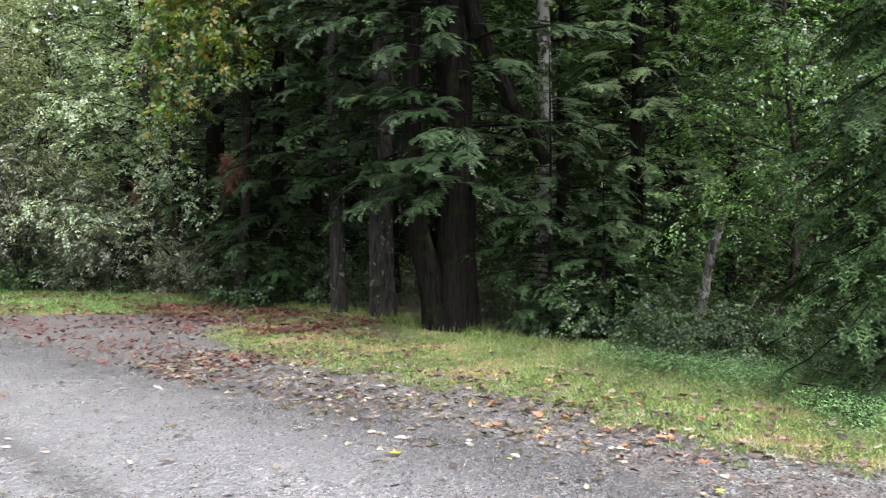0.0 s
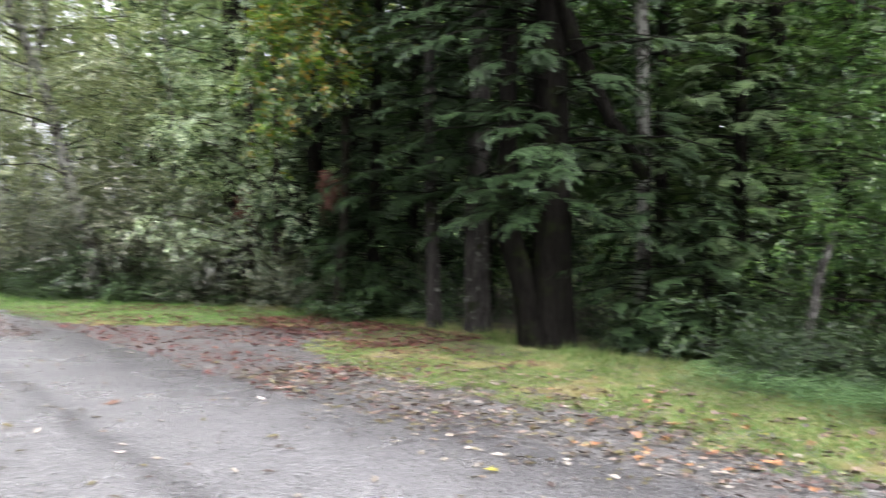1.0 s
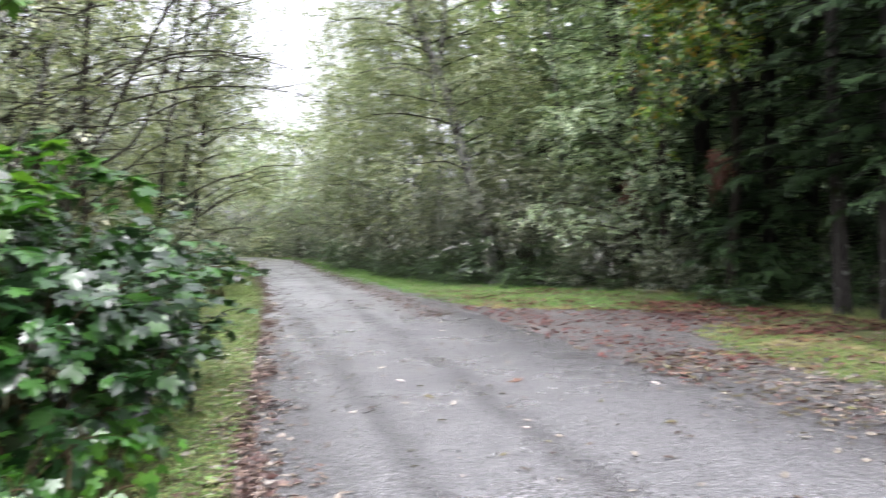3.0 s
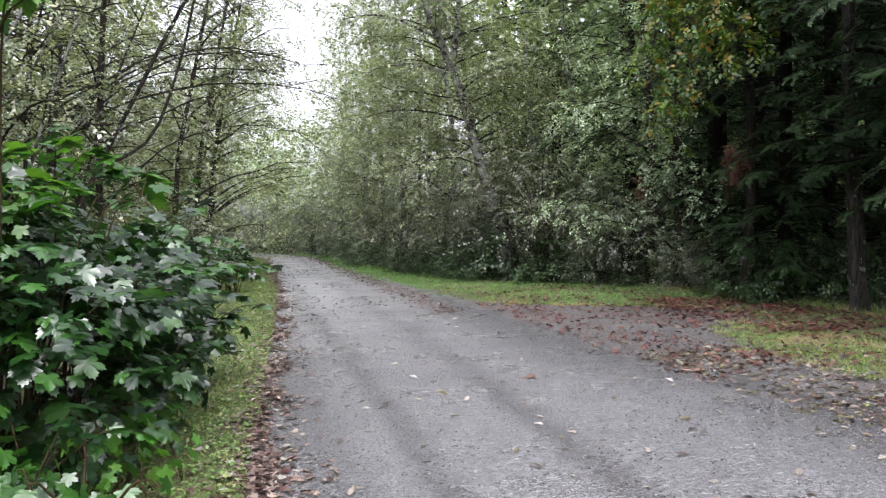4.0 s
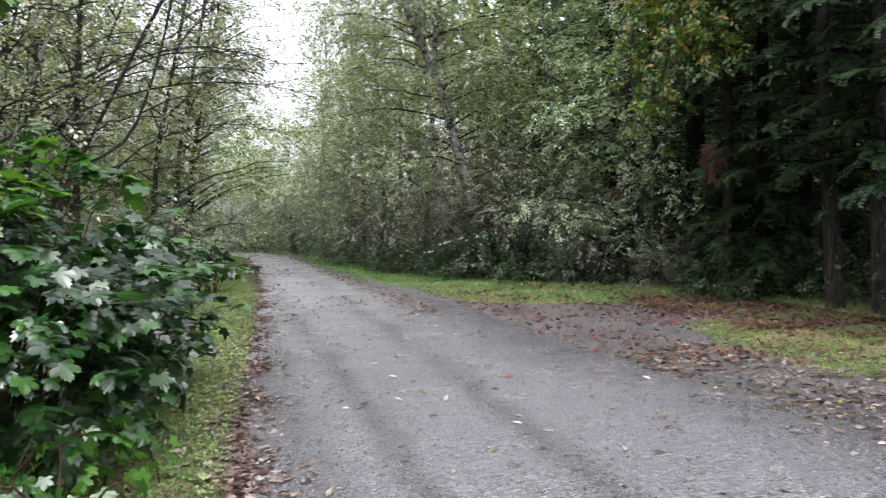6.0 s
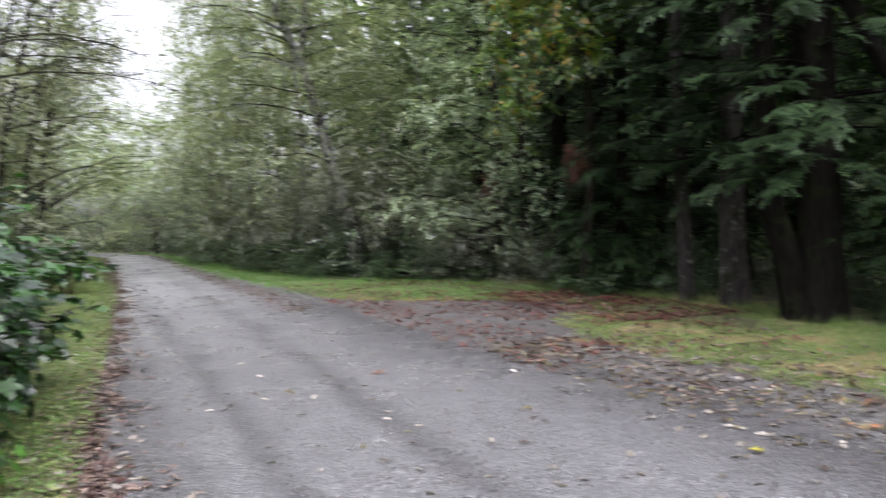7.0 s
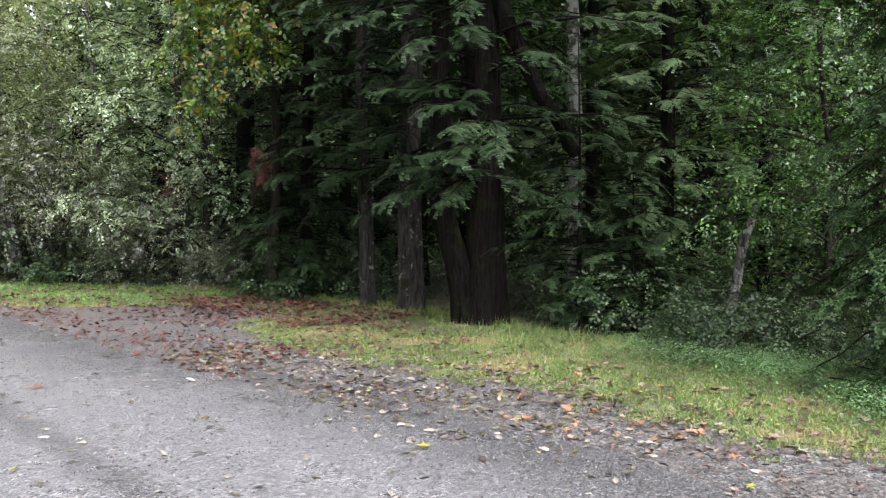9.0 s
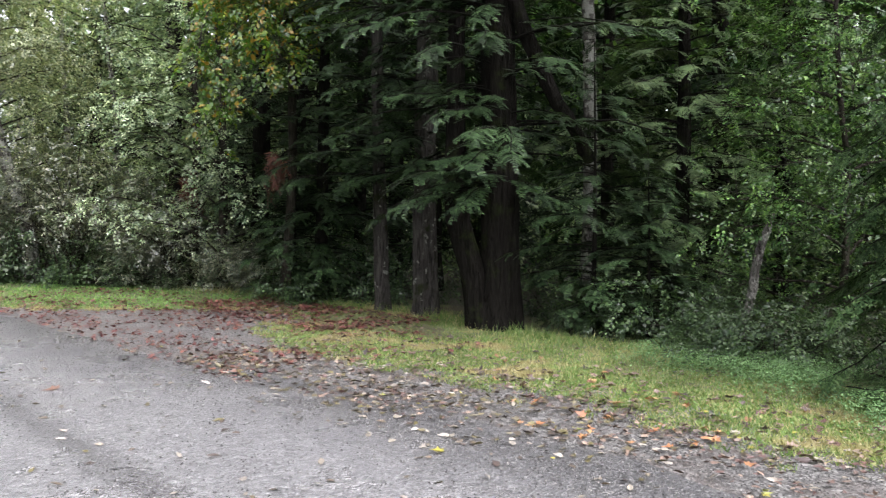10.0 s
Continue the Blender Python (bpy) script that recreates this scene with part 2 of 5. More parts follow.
M_ALDER_DARK = leaf_material("dull_shrub_leaves", [(0.045, 0.062, 0.040), (0.075, 0.096, 0.060), (0.12, 0.145, 0.092), (0.21, 0.22, 0.16)], 0.3, 0.22, 0.7, 0.8, swing=0.55)
M_GREEN = leaf_material("fresh_green_leaves", [(0.015, 0.048, 0.011), (0.030, 0.084, 0.018), (0.058, 0.14, 0.030), (0.14, 0.25, 0.065)], 0.34, 0.32, 0.9, 0.5, swing=0.45)
M_COTTON = leaf_material("grey_green_leaves", [(0.10, 0.165, 0.088), (0.17, 0.25, 0.135), (0.255, 0.35, 0.20), (0.38, 0.46, 0.29)], 0.32, 0.38, 0.8, 0.7, swing=0.45)
# darker copy of the fresh green: shade under overhanging trees put into the colour
M_GREEN_SHADED = leaf_material("shaded_understory_leaves", [(0.012, 0.028, 0.011), (0.023, 0.050, 0.019), (0.040, 0.078, 0.026), (0.065, 0.112, 0.038)], 0.46, 0.25, 0.9, 0.45, swing=0.4)
M_TURNING = leaf_material("turning_maple_leaves", [(0.030, 0.082, 0.009), (0.046, 0.115, 0.011), (0.075, 0.155, 0.013), (0.15, 0.21, 0.018), (0.036, 0.085, 0.010), (0.060, 0.13, 0.012), (0.24, 0.16, 0.016)], 0.4, 0.5, 1.2, swing=0.4)
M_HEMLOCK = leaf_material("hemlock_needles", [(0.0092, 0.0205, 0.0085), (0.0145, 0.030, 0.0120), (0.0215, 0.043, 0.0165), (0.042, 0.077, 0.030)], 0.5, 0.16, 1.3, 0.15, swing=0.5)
M_HEMLOCK_TIP = leaf_material("light_hemlock_needles", [(0.0125, 0.032, 0.011), (0.022, 0.050, 0.0175), (0.034, 0.070, 0.025), (0.075, 0.125, 0.05)], 0.6, 0.15, 1.3, 0.1, swing=0.5)
# pale needles, lightened further: light caught by the fronds is put into the colour
M_HEMLOCK_PALE_LIT = leaf_material("pale_lit_hemlock_needles", [(0.058, 0.100, 0.046), (0.092, 0.145, 0.068), (0.155, 0.22, 0.112)], 0.45, 0.24, 1.3, 0.25, swing=0.5)
M_DEAD = leaf_material("dead_rusty_fronds", [(0.0780, 0.0270, 0.0150), (0.1140, 0.0450, 0.0240), (0.0540, 0.0210, 0.0132)], 0.8, 0.1, 2.0)
M_LITTER = leaf_material("fallen_brown_leaves", [(0.072, 0.020, 0.019), (0.112, 0.032, 0.028), (0.090, 0.030, 0.030), (0.145, 0.052, 0.040), (0.17, 0.095, 0.064), (0.034, 0.019, 0.016)], 0.55, 0.05, 3.0, 0.3)
M_LITTER_TAN = leaf_material("fallen_tan_leaves", [(0.075, 0.046, 0.036), (0.13, 0.088, 0.068), (0.22, 0.165, 0.13), (0.042, 0.027, 0.023), (0.085, 0.042, 0.036), (0.03, 0.021, 0.018)], 0.5, 0.05, 3.0)
M_LEAF_PALE = leaf_material("fallen_pale_leaves", [(0.2081, 0.1901, 0.1591), (0.1469, 0.1282, 0.0979), (0.2693, 0.2506, 0.2203), (0.1044, 0.0799, 0.0551)], 0.45, 0.1, 3.0)
M_LEAF_RUST = leaf_material("fallen_rust_leaves", [(0.20, 0.085, 0.035), (0.27, 0.135, 0.055), (0.12, 0.045, 0.025), (0.30, 0.19, 0.09)], 0.5, 0.08, 3.0)
M_LEAF_YELLOW = leaf_material("fallen_yellow_leaves", [(0.2352, 0.2128, 0.0336), (0.1344, 0.1456, 0.0336)], 0.45, 0.15, 3.0)
M_LEAF_DARK = leaf_material("fallen_dark_leaves", [(0.04, 0.028, 0.022), (0.07, 0.06, 0.02)], 0.5, 0.0, 3.0)
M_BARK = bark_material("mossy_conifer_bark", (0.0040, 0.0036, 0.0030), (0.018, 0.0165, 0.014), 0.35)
M_BARK_GREY = bark_material("grey_conifer_bark", (0.018, 0.0165, 0.015), (0.085, 0.08, 0.073), 0.35, lichen=0.08)
M_BARK_ALDER = bark_material("lichened_alder_bark", (0.0375, 0.0338, 0.0300), (0.12, 0.116, 0.105), 0.1, True, lichen=0.75)
M_BARK_TWIG = bark_material("dark_twig_bark", (0.014, 0.0125, 0.0102), (0.05, 0.0445, 0.036), 0.25)
M_SNAG = bark_material("bleached_snag_wood", (0.016, 0.014, 0.012), (0.19, 0.185, 0.17), 0.4, stretch=0.5, lichen=0.45)
M_STONE = leaf_material("loose_stone", [(0.028, 0.028, 0.028), (0.05, 0.05, 0.05), (0.08, 0.08, 0.079), (0.125, 0.125, 0.123)], 0.9, 0.0, spec=0.1)
M_STEM = bark_material("green_red_stems", (0.035, 0.022, 0.014), (0.055, 0.05, 0.022), 0.0)


# ---------- mesh tools ----------
def mesh_of(name, verts, faces, mat, smooth=False):
    """One mesh from an array of corners and an array of faces that all have the same number of sides."""
    me = bpy.data.meshes.new(name)
    verts, faces = np.asarray(verts, np.float32), np.asarray(faces, np.int32)
    n, k = faces.shape
    me.vertices.add(len(verts))
    me.vertices.foreach_set("co", verts.ravel())
    me.loops.add(n * k)
    me.loops.foreach_set("vertex_index", faces.ravel())
    me.polygons.add(n)
    me.polygons.foreach_set("loop_start", np.arange(0, n * k, k, dtype=np.int32))
    me.update(calc_edges=True)
    if smooth:
        me.polygons.foreach_set("use_smooth", np.ones(n, bool))
    me.materials.append(mat)
    return me


def piece(name, me, parent=None, label=""):
    ob = new(name, me)
    ob.parent = parent
    return tagged(ob, label)


def thing(name, place, label, category, group="", kind=""):
    ob = new(name)
    ob.location = place
    return tagged(ob, label, category, group, kind)


def unit(v):
    return v / np.maximum(np.linalg.norm(v, axis=-1, keepdims=True), 1e-9)


def turns(along, up):
    """Rotation matrices whose x axis runs along, with z as near to up as can be."""
    x = unit(along)
    y = unit(np.cross(up, x))
    return np.stack([x, y, np.cross(x, y)], axis=-1)


def scatter(tv, tf, pos, rot, size):
    tv, tf, size = np.asarray(tv, float), np.asarray(tf), np.asarray(size, float)
    v = pos[:, None] + size[:, None, None] * np.einsum("nij,kj->nki", rot, tv)
    f = tf[None] + (np.arange(len(pos)) * len(tv))[:, None, None]
    return v.reshape(-1, 3), f.reshape(-1, tf.shape[1])


def join(parts):
    vs, fs, n = [], [], 0
    for v, f in parts:
        vs.append(v)
        fs.append(np.asarray(f) + n)
        n += len(v)
    return np.concatenate(vs), np.concatenate(fs)


def tube(path, radii, sides=6, rough=0.0, rng=None):
    path, radii = np.asarray(path, float), np.asarray(radii, float)
    n = len(path)
    t = unit(np.gradient(path, axis=0))
    ref = np.where(np.abs(t[:, 2:3]) > 0.9, np.array([[1.0, 0, 0]]), np.array([[0, 0, 1.0]]))
    if np.abs(t[:, 2]).mean() > 0.5:
        ref = np.broadcast_to(np.array([[1.0, 0.0, 0.0]]), t.shape)
    else:
        ref = np.broadcast_to(np.array([[0.0, 0.0, 1.0]]), t.shape)
    u = unit(np.cross(ref, t))
    w = np.cross(t, u)
    a = np.arange(sides) * 2 * np.pi / sides
    r = radii[:, None] * np.ones(sides)
    if rough and rng is not None:
        ridge = rng.standard_normal((n, sides))
        for q in range(1, n):  # ridges run on along the trunk
            ridge[q] = 0.72 * ridge[q - 1] + 0.7 * ridge[q]
        r = r * (1 + rough * ridge)
    v = path[:, None] + r[..., None] * (np.cos(a)[None, :, None] * u[:, None] + np.sin(a)[None, :, None] * w[:, None])
    i, j = np.meshgrid(np.arange(n - 1), np.arange(sides), indexing="ij")
    k = (j + 1) % sides
    f = np.stack([i * sides + j, i * sides + k, (i + 1) * sides + k, (i + 1) * sides + j], -1).reshape(-1, 4)
    return v.reshape(-1, 3), f


def curve_path(points, n, wander=0.0, rng=None):
    """A smooth line of n points through the given ones."""
    p = np.asarray(points, float)
    m = len(p)
    s = np.linspace(0, m - 1, n)
    i = np.clip(s.astype(int), 0, m - 2)
    f = (s - i)[:, None]
    p0, p1, p2, p3 = p[np.maximum(i - 1, 0)], p[i], p[i + 1], p[np.minimum(i + 2, m - 1)]
    q = 0.5 * (2 * p1 + (p2 - p0) * f + (2 * p0 - 5 * p1 + 4 * p2 - p3) * f**2 + (3 * p1 - p0 - 3 * p2 + p3) * f**3)
    if wander and rng is not None:
        q[1:] += np.cumsum(rng.normal(0, wander, (n - 1, 3)), axis=0)
    return q


# leaf blades: x runs from stalk to tip, y across, z is the upper side
KITE_V = [(0, 0, 0), (0.42, -0.31, 0.07), (1, 0, -0.08), (0.42, 0.31, 0.07)]
KITE_F = [(0, 1, 2, 3)]
OVAL_V = [(0, 0, 0), (0.25, -0.26, 0.05), (0.65, -0.27, 0.04), (1, 0, -0.1), (0.65, 0.27, 0.04), (0.25, 0.26, 0.05)]
OVAL_F = [(0, 1, 2, 3), (0, 3, 4, 5)]


def lobed_leaf(droop, fold, teeth=True):
    """A palmate leaf with five toothed lobes, pleated along its veins."""
    ring = []
    for turn, length, wide in ((-104, 0.56, 29), (-50, 0.84, 25), (0, 0.98, 25), (50, 0.84, 25), (104, 0.56, 29)):
        edge = ((-1.0, 0.62), (-0.86, 0.80), (-0.62, 0.76), (-0.52, 0.93), (-0.24, 0.88), (0.0, 1.04), (0.24, 0.88), (0.52, 0.93), (0.62, 0.76), (0.86, 0.80)) if teeth else ((-1.0, 0.62), (-0.6, 0.86), (-0.3, 0.84), (0.0, 1.04), (0.3, 0.84), (0.6, 0.86))
        for off, far in edge:
            a = radians(turn + off * wide)
            ring.append((0.12 + 0.9 * length * far * math.cos(a), 0.9 * length * far * math.sin(a), 0.03 * abs(off)))
    ring = [(0.02, -0.03, 0.0)] + ring + [(0.02, 0.03, 0.0)]
    v = [(0.14, 0, 0.0)] + [(x, y, z + fold * abs(y) - droop * (x * x + 0.5 * y * y)) for x, y, z in ring]
    n = len(ring)
    return v, [(0, k + 1, (k + 1) % n + 1) for k in range(n)]


def leafy_twig(count, droop, seed, blade, leaf=0.22, loose=0.18):
    """Leaves set alternately along a twig of unit length, held nearly in one plane."""
    r = np.random.default_rng(seed)
    t = (np.arange(count) + 0.7) / count
    side = np.where(np.arange(count) % 2, 1.0, -1.0)
    side[-1] = 0.1
    a = side * np.radians(r.uniform(35, 70, count))
    p = np.column_stack([0.9 * t, side * 0.04, -droop * t * t]) + r.normal(0, 0.22 * loose, (count, 3))
    w = np.column_stack([np.cos(a), np.sin(a), -0.1 - 0.5 * droop * t + r.normal(0, loose, count)])
    u = np.array([0, 0, 1.0]) + r.normal(0, 1.6 * loose, (count, 3))
    return scatter(*blade, p, turns(w, u), leaf * (0.7 + 0.5 * np.sin(np.pi * t)) * r.uniform(0.8, 1.15, count))


TWIGS = [leafy_twig(9, 0.15, 1, (KITE_V, KITE_F)), leafy_twig(8, 0.35, 2, (KITE_V, KITE_F)), leafy_twig(10, 0.25, 3, (KITE_V, KITE_F), 0.2)]
TWIGS_FAR = [leafy_twig(5, 0.15, 7, (KITE_V, KITE_F), 0.29), leafy_twig(5, 0.35, 8, (KITE_V, KITE_F), 0.29), leafy_twig(6, 0.25, 9, (KITE_V, KITE_F), 0.26)]
TWIGS_FINE = [leafy_twig(9, 0.1, 4, (OVAL_V, OVAL_F), 0.26, 0.14), leafy_twig(8, 0.28, 5, (OVAL_V, OVAL_F), 0.26, 0.14), leafy_twig(11, 0.18, 6, (OVAL_V, OVAL_F), 0.23, 0.14)]


def leafage(shapes, pos, way, up, size):
    """Twigs of leaves, three shapes in turn."""
    rot, k = turns(way, up), len(shapes)
    return join([scatter(*shapes[i], pos[i::k], rot[i::k], size[i::k]) for i in range(k) if len(pos) > i])


def spray(pairs, splits):
    """A flat, drooping conifer frond of unit length."""
    vs, fs = [], []

    def blade(p, d, length, width):
        p, d = np.array(p, float), np.array(d, float)
        s = np.array([-d[1], d[0], 0.0])
        n = len(vs)
        vs.extend([p, p + d * length * 0.4 - s * width, p + d * length, p + d * length * 0.4 + s * width])
        fs.append((n, n + 1, n + 2, n + 3))

    blade((0, 0, 0), (1, 0, 0), 1.0, 0.018)
    for i in range(pairs):
        t = (i + 0.6) / pairs
        for side in (-1, 1):
            turn = side * radians(58 - 20 * t)
            d = np.array([math.cos(turn), math.sin(turn), 0.0])
            p = np.array([t, 0, 0.0])
            length = (0.16 + 0.34 * math.sin(min(1.0, t * 1.6 + 0.25) * math.pi) ** 0.8) * (0.8 + 0.4 * ((i * 7 + side) % 3) / 3)
            if splits == 0:
                blade(p, d, length, 0.042)
            else:
                blade(p, d, length, 0.026)
                for j in range(splits):
                    u = (j + 0.7) / splits
                    for o in (-1, 1):
                        a = turn + o * radians(36)
                        blade(p + d * length * u, (math.cos(a), math.sin(a), 0), (0.07 + length * 0.36) * (1 - 0.4 * u), 0.034 if splits == 1 else 0.024)
    v = np.array(vs)
    v[:, 2] -= 0.20 * v[:, 0] ** 2 + 0.22 * v[:, 1] ** 2
    return v, np.array(fs)


SPRAY_FAR = spray(5, 0)
SPRAY_MID = spray(8, 0)
SPRAY_FAN = spray(7, 1)


# ---------- plants ----------
def clumped(p, scale, least, seed):
    """Which points lie in the leafy clumps and not in the gaps between them."""
    return np.array([noise.noise(Vector((x * scale, y * scale, z * scale * 1.3 + seed * 3.7))) for x, y, z in p]) > least


def conifer(name, place, height, low, radius, girth, label, seed, boughs=70, spacing=0.17, frond=0.5, template=SPRAY_MID,
            needles=None, bark=None, dense_to=8.0, thin=0.35, lean=(0, 0), top_frond=1.8, droop=0.26, rise=0.14, stems=(), fuller=0.0, turn=0.0):
    """A hemlock or cedar: a tapered trunk, drooping boughs and flat fronds along them."""
    rng = np.random.default_rng(seed)
    tree = thing(name, place, label, "tree", "conifers")
    z = height * np.linspace(0, 1, 34) ** 1.6
    path = np.stack([lean[0] * z + 0.03 * np.sin(z * 0.7 + seed), lean[1] * z + 0.03 * np.cos(z * 0.9 + seed), z - 0.15 * (z == 0)], 1)
    radii = girth / 2 * (1 - 0.93 * z / height) + 0.14 * girth * np.exp(-z / 0.35)
    wood = [tube(path, radii, 22, 0.10, rng)]
    for points, g0, g1 in stems:
        wood.append(tube(curve_path(points, 14, 0.012, rng), np.linspace(g0, g1, 14) / 2, 16, 0.11, rng))
    pos, way, ups, size, limbs = [], [], [], [], []
    for b in range(boughs):
        q = (b + rng.random()) / boughs
        h = low + (height * 0.97 - low) * q**1.25
        a = rng.random() * 2 * np.pi
        if rng.random() < fuller:  # boughs are fuller on the side facing the camera, to fit its view
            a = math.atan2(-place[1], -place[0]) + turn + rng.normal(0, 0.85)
        rr = radius * (1 - 0.85 * (h - low) / (height - low)) * rng.uniform(0.6, 1.12)
        if h < low + 0.12 * (height - low):
            rr *= rng.uniform(0.55, 1.0)
        n = 7
        s = np.linspace(0, 1, n)
        out = np.array([math.cos(a), math.sin(a), 0])
        at = np.array([np.interp(h, z, path[:, 0]), np.interp(h, z, path[:, 1]), h])
        line = at + out * (rr * s)[:, None]
        line[:, 2] += rr * (rise * s - droop * s**2)
        line += np.cumsum(rng.normal(0, 0.02 * rr, (n, 3)), 0) * s[:, None]
        line[:, 2] = np.maximum(line[:, 2], 0.08 + 0.15 * s)
        limbs.append(tube(line, 0.007 * rr * (1.15 - s) + 0.004, 4))
        up = h > dense_to
        step = spacing * (1 / thin if up else 1)
        size0 = frond * (top_frond if up else 1)
        m = max(3, int(rr * 2 / step))
        u = np.sqrt(rng.uniform(0.03, 1, m))
        i = np.clip((u * (n - 1)).astype(int), 0, n - 2)
        f = (u * (n - 1) - i)[:, None]
        p = line[i] * (1 - f) + line[i + 1] * f
        side = np.where(rng.random(m) < 0.5, -1, 1) * rng.uniform(0.25, 1.25, m)
        tang = unit(line[i + 1] - line[i])
        cross = np.cross([0, 0, 1.0], tang)
        d = unit(tang + cross * side[:, None] + np.array([0, 0, -0.16]) + rng.normal(0, 0.1, (m, 3)))
        pos.append(p)
        way.append(d)
        ups.append(unit(np.array([0, 0, 1.0]) + rng.normal(0, 0.14, (m, 3))))
        size.append(size0 * rng.uniform(0.55, 1.15, m) * (1.05 - 0.4 * u))
    pos, way, ups, size = map(np.concatenate, (pos, way, ups, size))
    crown = scatter(*template, pos, turns(way, ups), size)
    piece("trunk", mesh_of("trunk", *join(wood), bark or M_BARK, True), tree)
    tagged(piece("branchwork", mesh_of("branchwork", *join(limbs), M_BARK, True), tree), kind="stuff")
    piece("crown", mesh_of("crown", *crown, needles or M_HEMLOCK), tree)
    return tree


def broadleaf(name, place, trunks, limbs, label, seed, leaf=0.08, per_twig=14, twigs=10, mat=None, bark=None, blade=TWIGS,
              twig=0.7, spread=0.16, category="tree", group="broadleaf trees", tilt=0.5, extra=(), flat=0.35, bare=1):
    """trunks: (points, girth below, girth above); limbs: (trunk, count, from, to, length, rise); extra: limbs drawn point by point."""
    rng = np.random.default_rng(seed)
    tree = thing(name, place, label, category, group)
    wood, fine, lines = [], [], []
    paths = []
    for points, g0, g1 in trunks:
        path = curve_path(points, 16, 0.012, rng)
        s = np.linspace(0, 1, 16)
        radii = (g0 + (g1 - g0) * s) / 2
        if points[0][2] < 0.3:
            radii = radii + 0.16 * g0 * np.exp(-(path[:, 2]) / 0.3)
        wood.append(tube(path, radii, 9, 0.04, rng))
        paths.append(path)
        lines.append((path[9:], 0.3))
    for k, count, lo, hi, length, rise in limbs:
        path = paths[k]
        for b in range(count):
            u = lo + (hi - lo) * (b + rng.random()) / count
            i = min(int(u * 15), 14)
            at = path[i] + (path[i + 1] - path[i]) * (u * 15 - i)
            a = b * 2.4 + rng.normal(0, 0.5)
            L = length * rng.uniform(0.6, 1.15) * (1.1 - 0.55 * u)
            out = np.array([math.cos(a), math.sin(a), 0])
            s = np.linspace(0, 1, 8)
            line = at + out * (L * s)[:, None]
            line[:, 2] += L * (rise * s * 1.5 - (0.4 * rise + 0.2) * s**2)
            line += np.cumsum(rng.normal(0, 0.03 * L, (8, 3)), 0) * s[:, None]
            line[:, 2] = np.maximum(line[:, 2], 0.25)
            fine.append(tube(line, (0.0075 * L + 0.005) * (1.05 - 0.9 * s) + 0.002, 5))
            lines.append((line, L))
    for points, g0 in extra:
        line = curve_path(points, 12, 0.01, rng)
        s = np.linspace(0, 1, 12)
        wood.append(tube(line, g0 / 2 * (1.05 - 0.85 * s), 6))
        lines.append((line, float(np.linalg.norm(np.diff(line, axis=0), axis=1).sum())))
    pos, way, ups = [], [], []
    for line, L in lines:
        m = max(2, int(twigs * (0.4 + 0.6 * L / 2)))
        n = len(line)
        u = rng.uniform(0.18, 1, m) * (n - 1)
        i = np.clip(u.astype(int), 0, n - 2)
        f = (u - i)[:, None]
        p = line[i] * (1 - f) + line[i + 1] * f
        d = unit(unit(line[i + 1] - line[i]) * 0.7 + rng.normal(0, 0.75, (m, 3)) * np.array([1, 1, 0.6]))
        ln = twig * rng.uniform(0.5, 1.2, m)
        end = p + d * ln[:, None] - np.array([0, 0, 0.18]) * (ln**2)[:, None]
        for a0, b0 in list(zip(p, end))[::bare]:
            fine.append(tube(np.stack([a0, b0]), [0.007, 0.002], 3))
        per = max(1, round(per_twig / 8))
        q = p[:, None] + (end - p)[:, None] * rng.random((m, per, 1)) * 0.7 + rng.normal(0, spread, (m, per, 3)) * np.array([1, 1, 0.6])
        w = d[:, None] * 0.8 + rng.normal(0, 0.5, (m, per, 3)) * np.array([1, 1, flat]) + np.array([0, 0, -0.2])
        pos.append(q.reshape(-1, 3))
        way.append(w.reshape(-1, 3))
        side = q - paths[0].mean(0)  # twigs turn to the light, outward and up
        side[..., 2] = 0
        ups.append((np.array([0, 0, 0.9]) + 0.5 * unit(side) + rng.normal(0, 0.5 * tilt, (m, per, 3))).reshape(-1, 3))
    pos, way, ups = map(np.concatenate, (pos, way, ups))
    keep = (pos[:, 2] < 9) | (rng.random(len(pos)) < 0.4)  # crowns above 9 m, out of view, are thinned to let light down
    keep &= clumped(pos, 0.85, -0.24, seed)
    pos, way, ups = pos[keep], way[keep], ups[keep]
    pos[:, 2] = np.maximum(pos[:, 2], 0.12)
    crown = leafage(blade, pos, way, ups, 4.2 * leaf * rng.uniform(0.65, 1.25, len(pos)))
    piece("trunk", mesh_of("trunk", *join(wood), bark or M_BARK_ALDER, True), tree)
    tagged(piece("branchwork", mesh_of("branchwork", *join(fine), M_BARK_TWIG, True), tree), kind="stuff")
    piece("crown", mesh_of("crown", *crown, mat or M_ALDER), tree)
    return tree


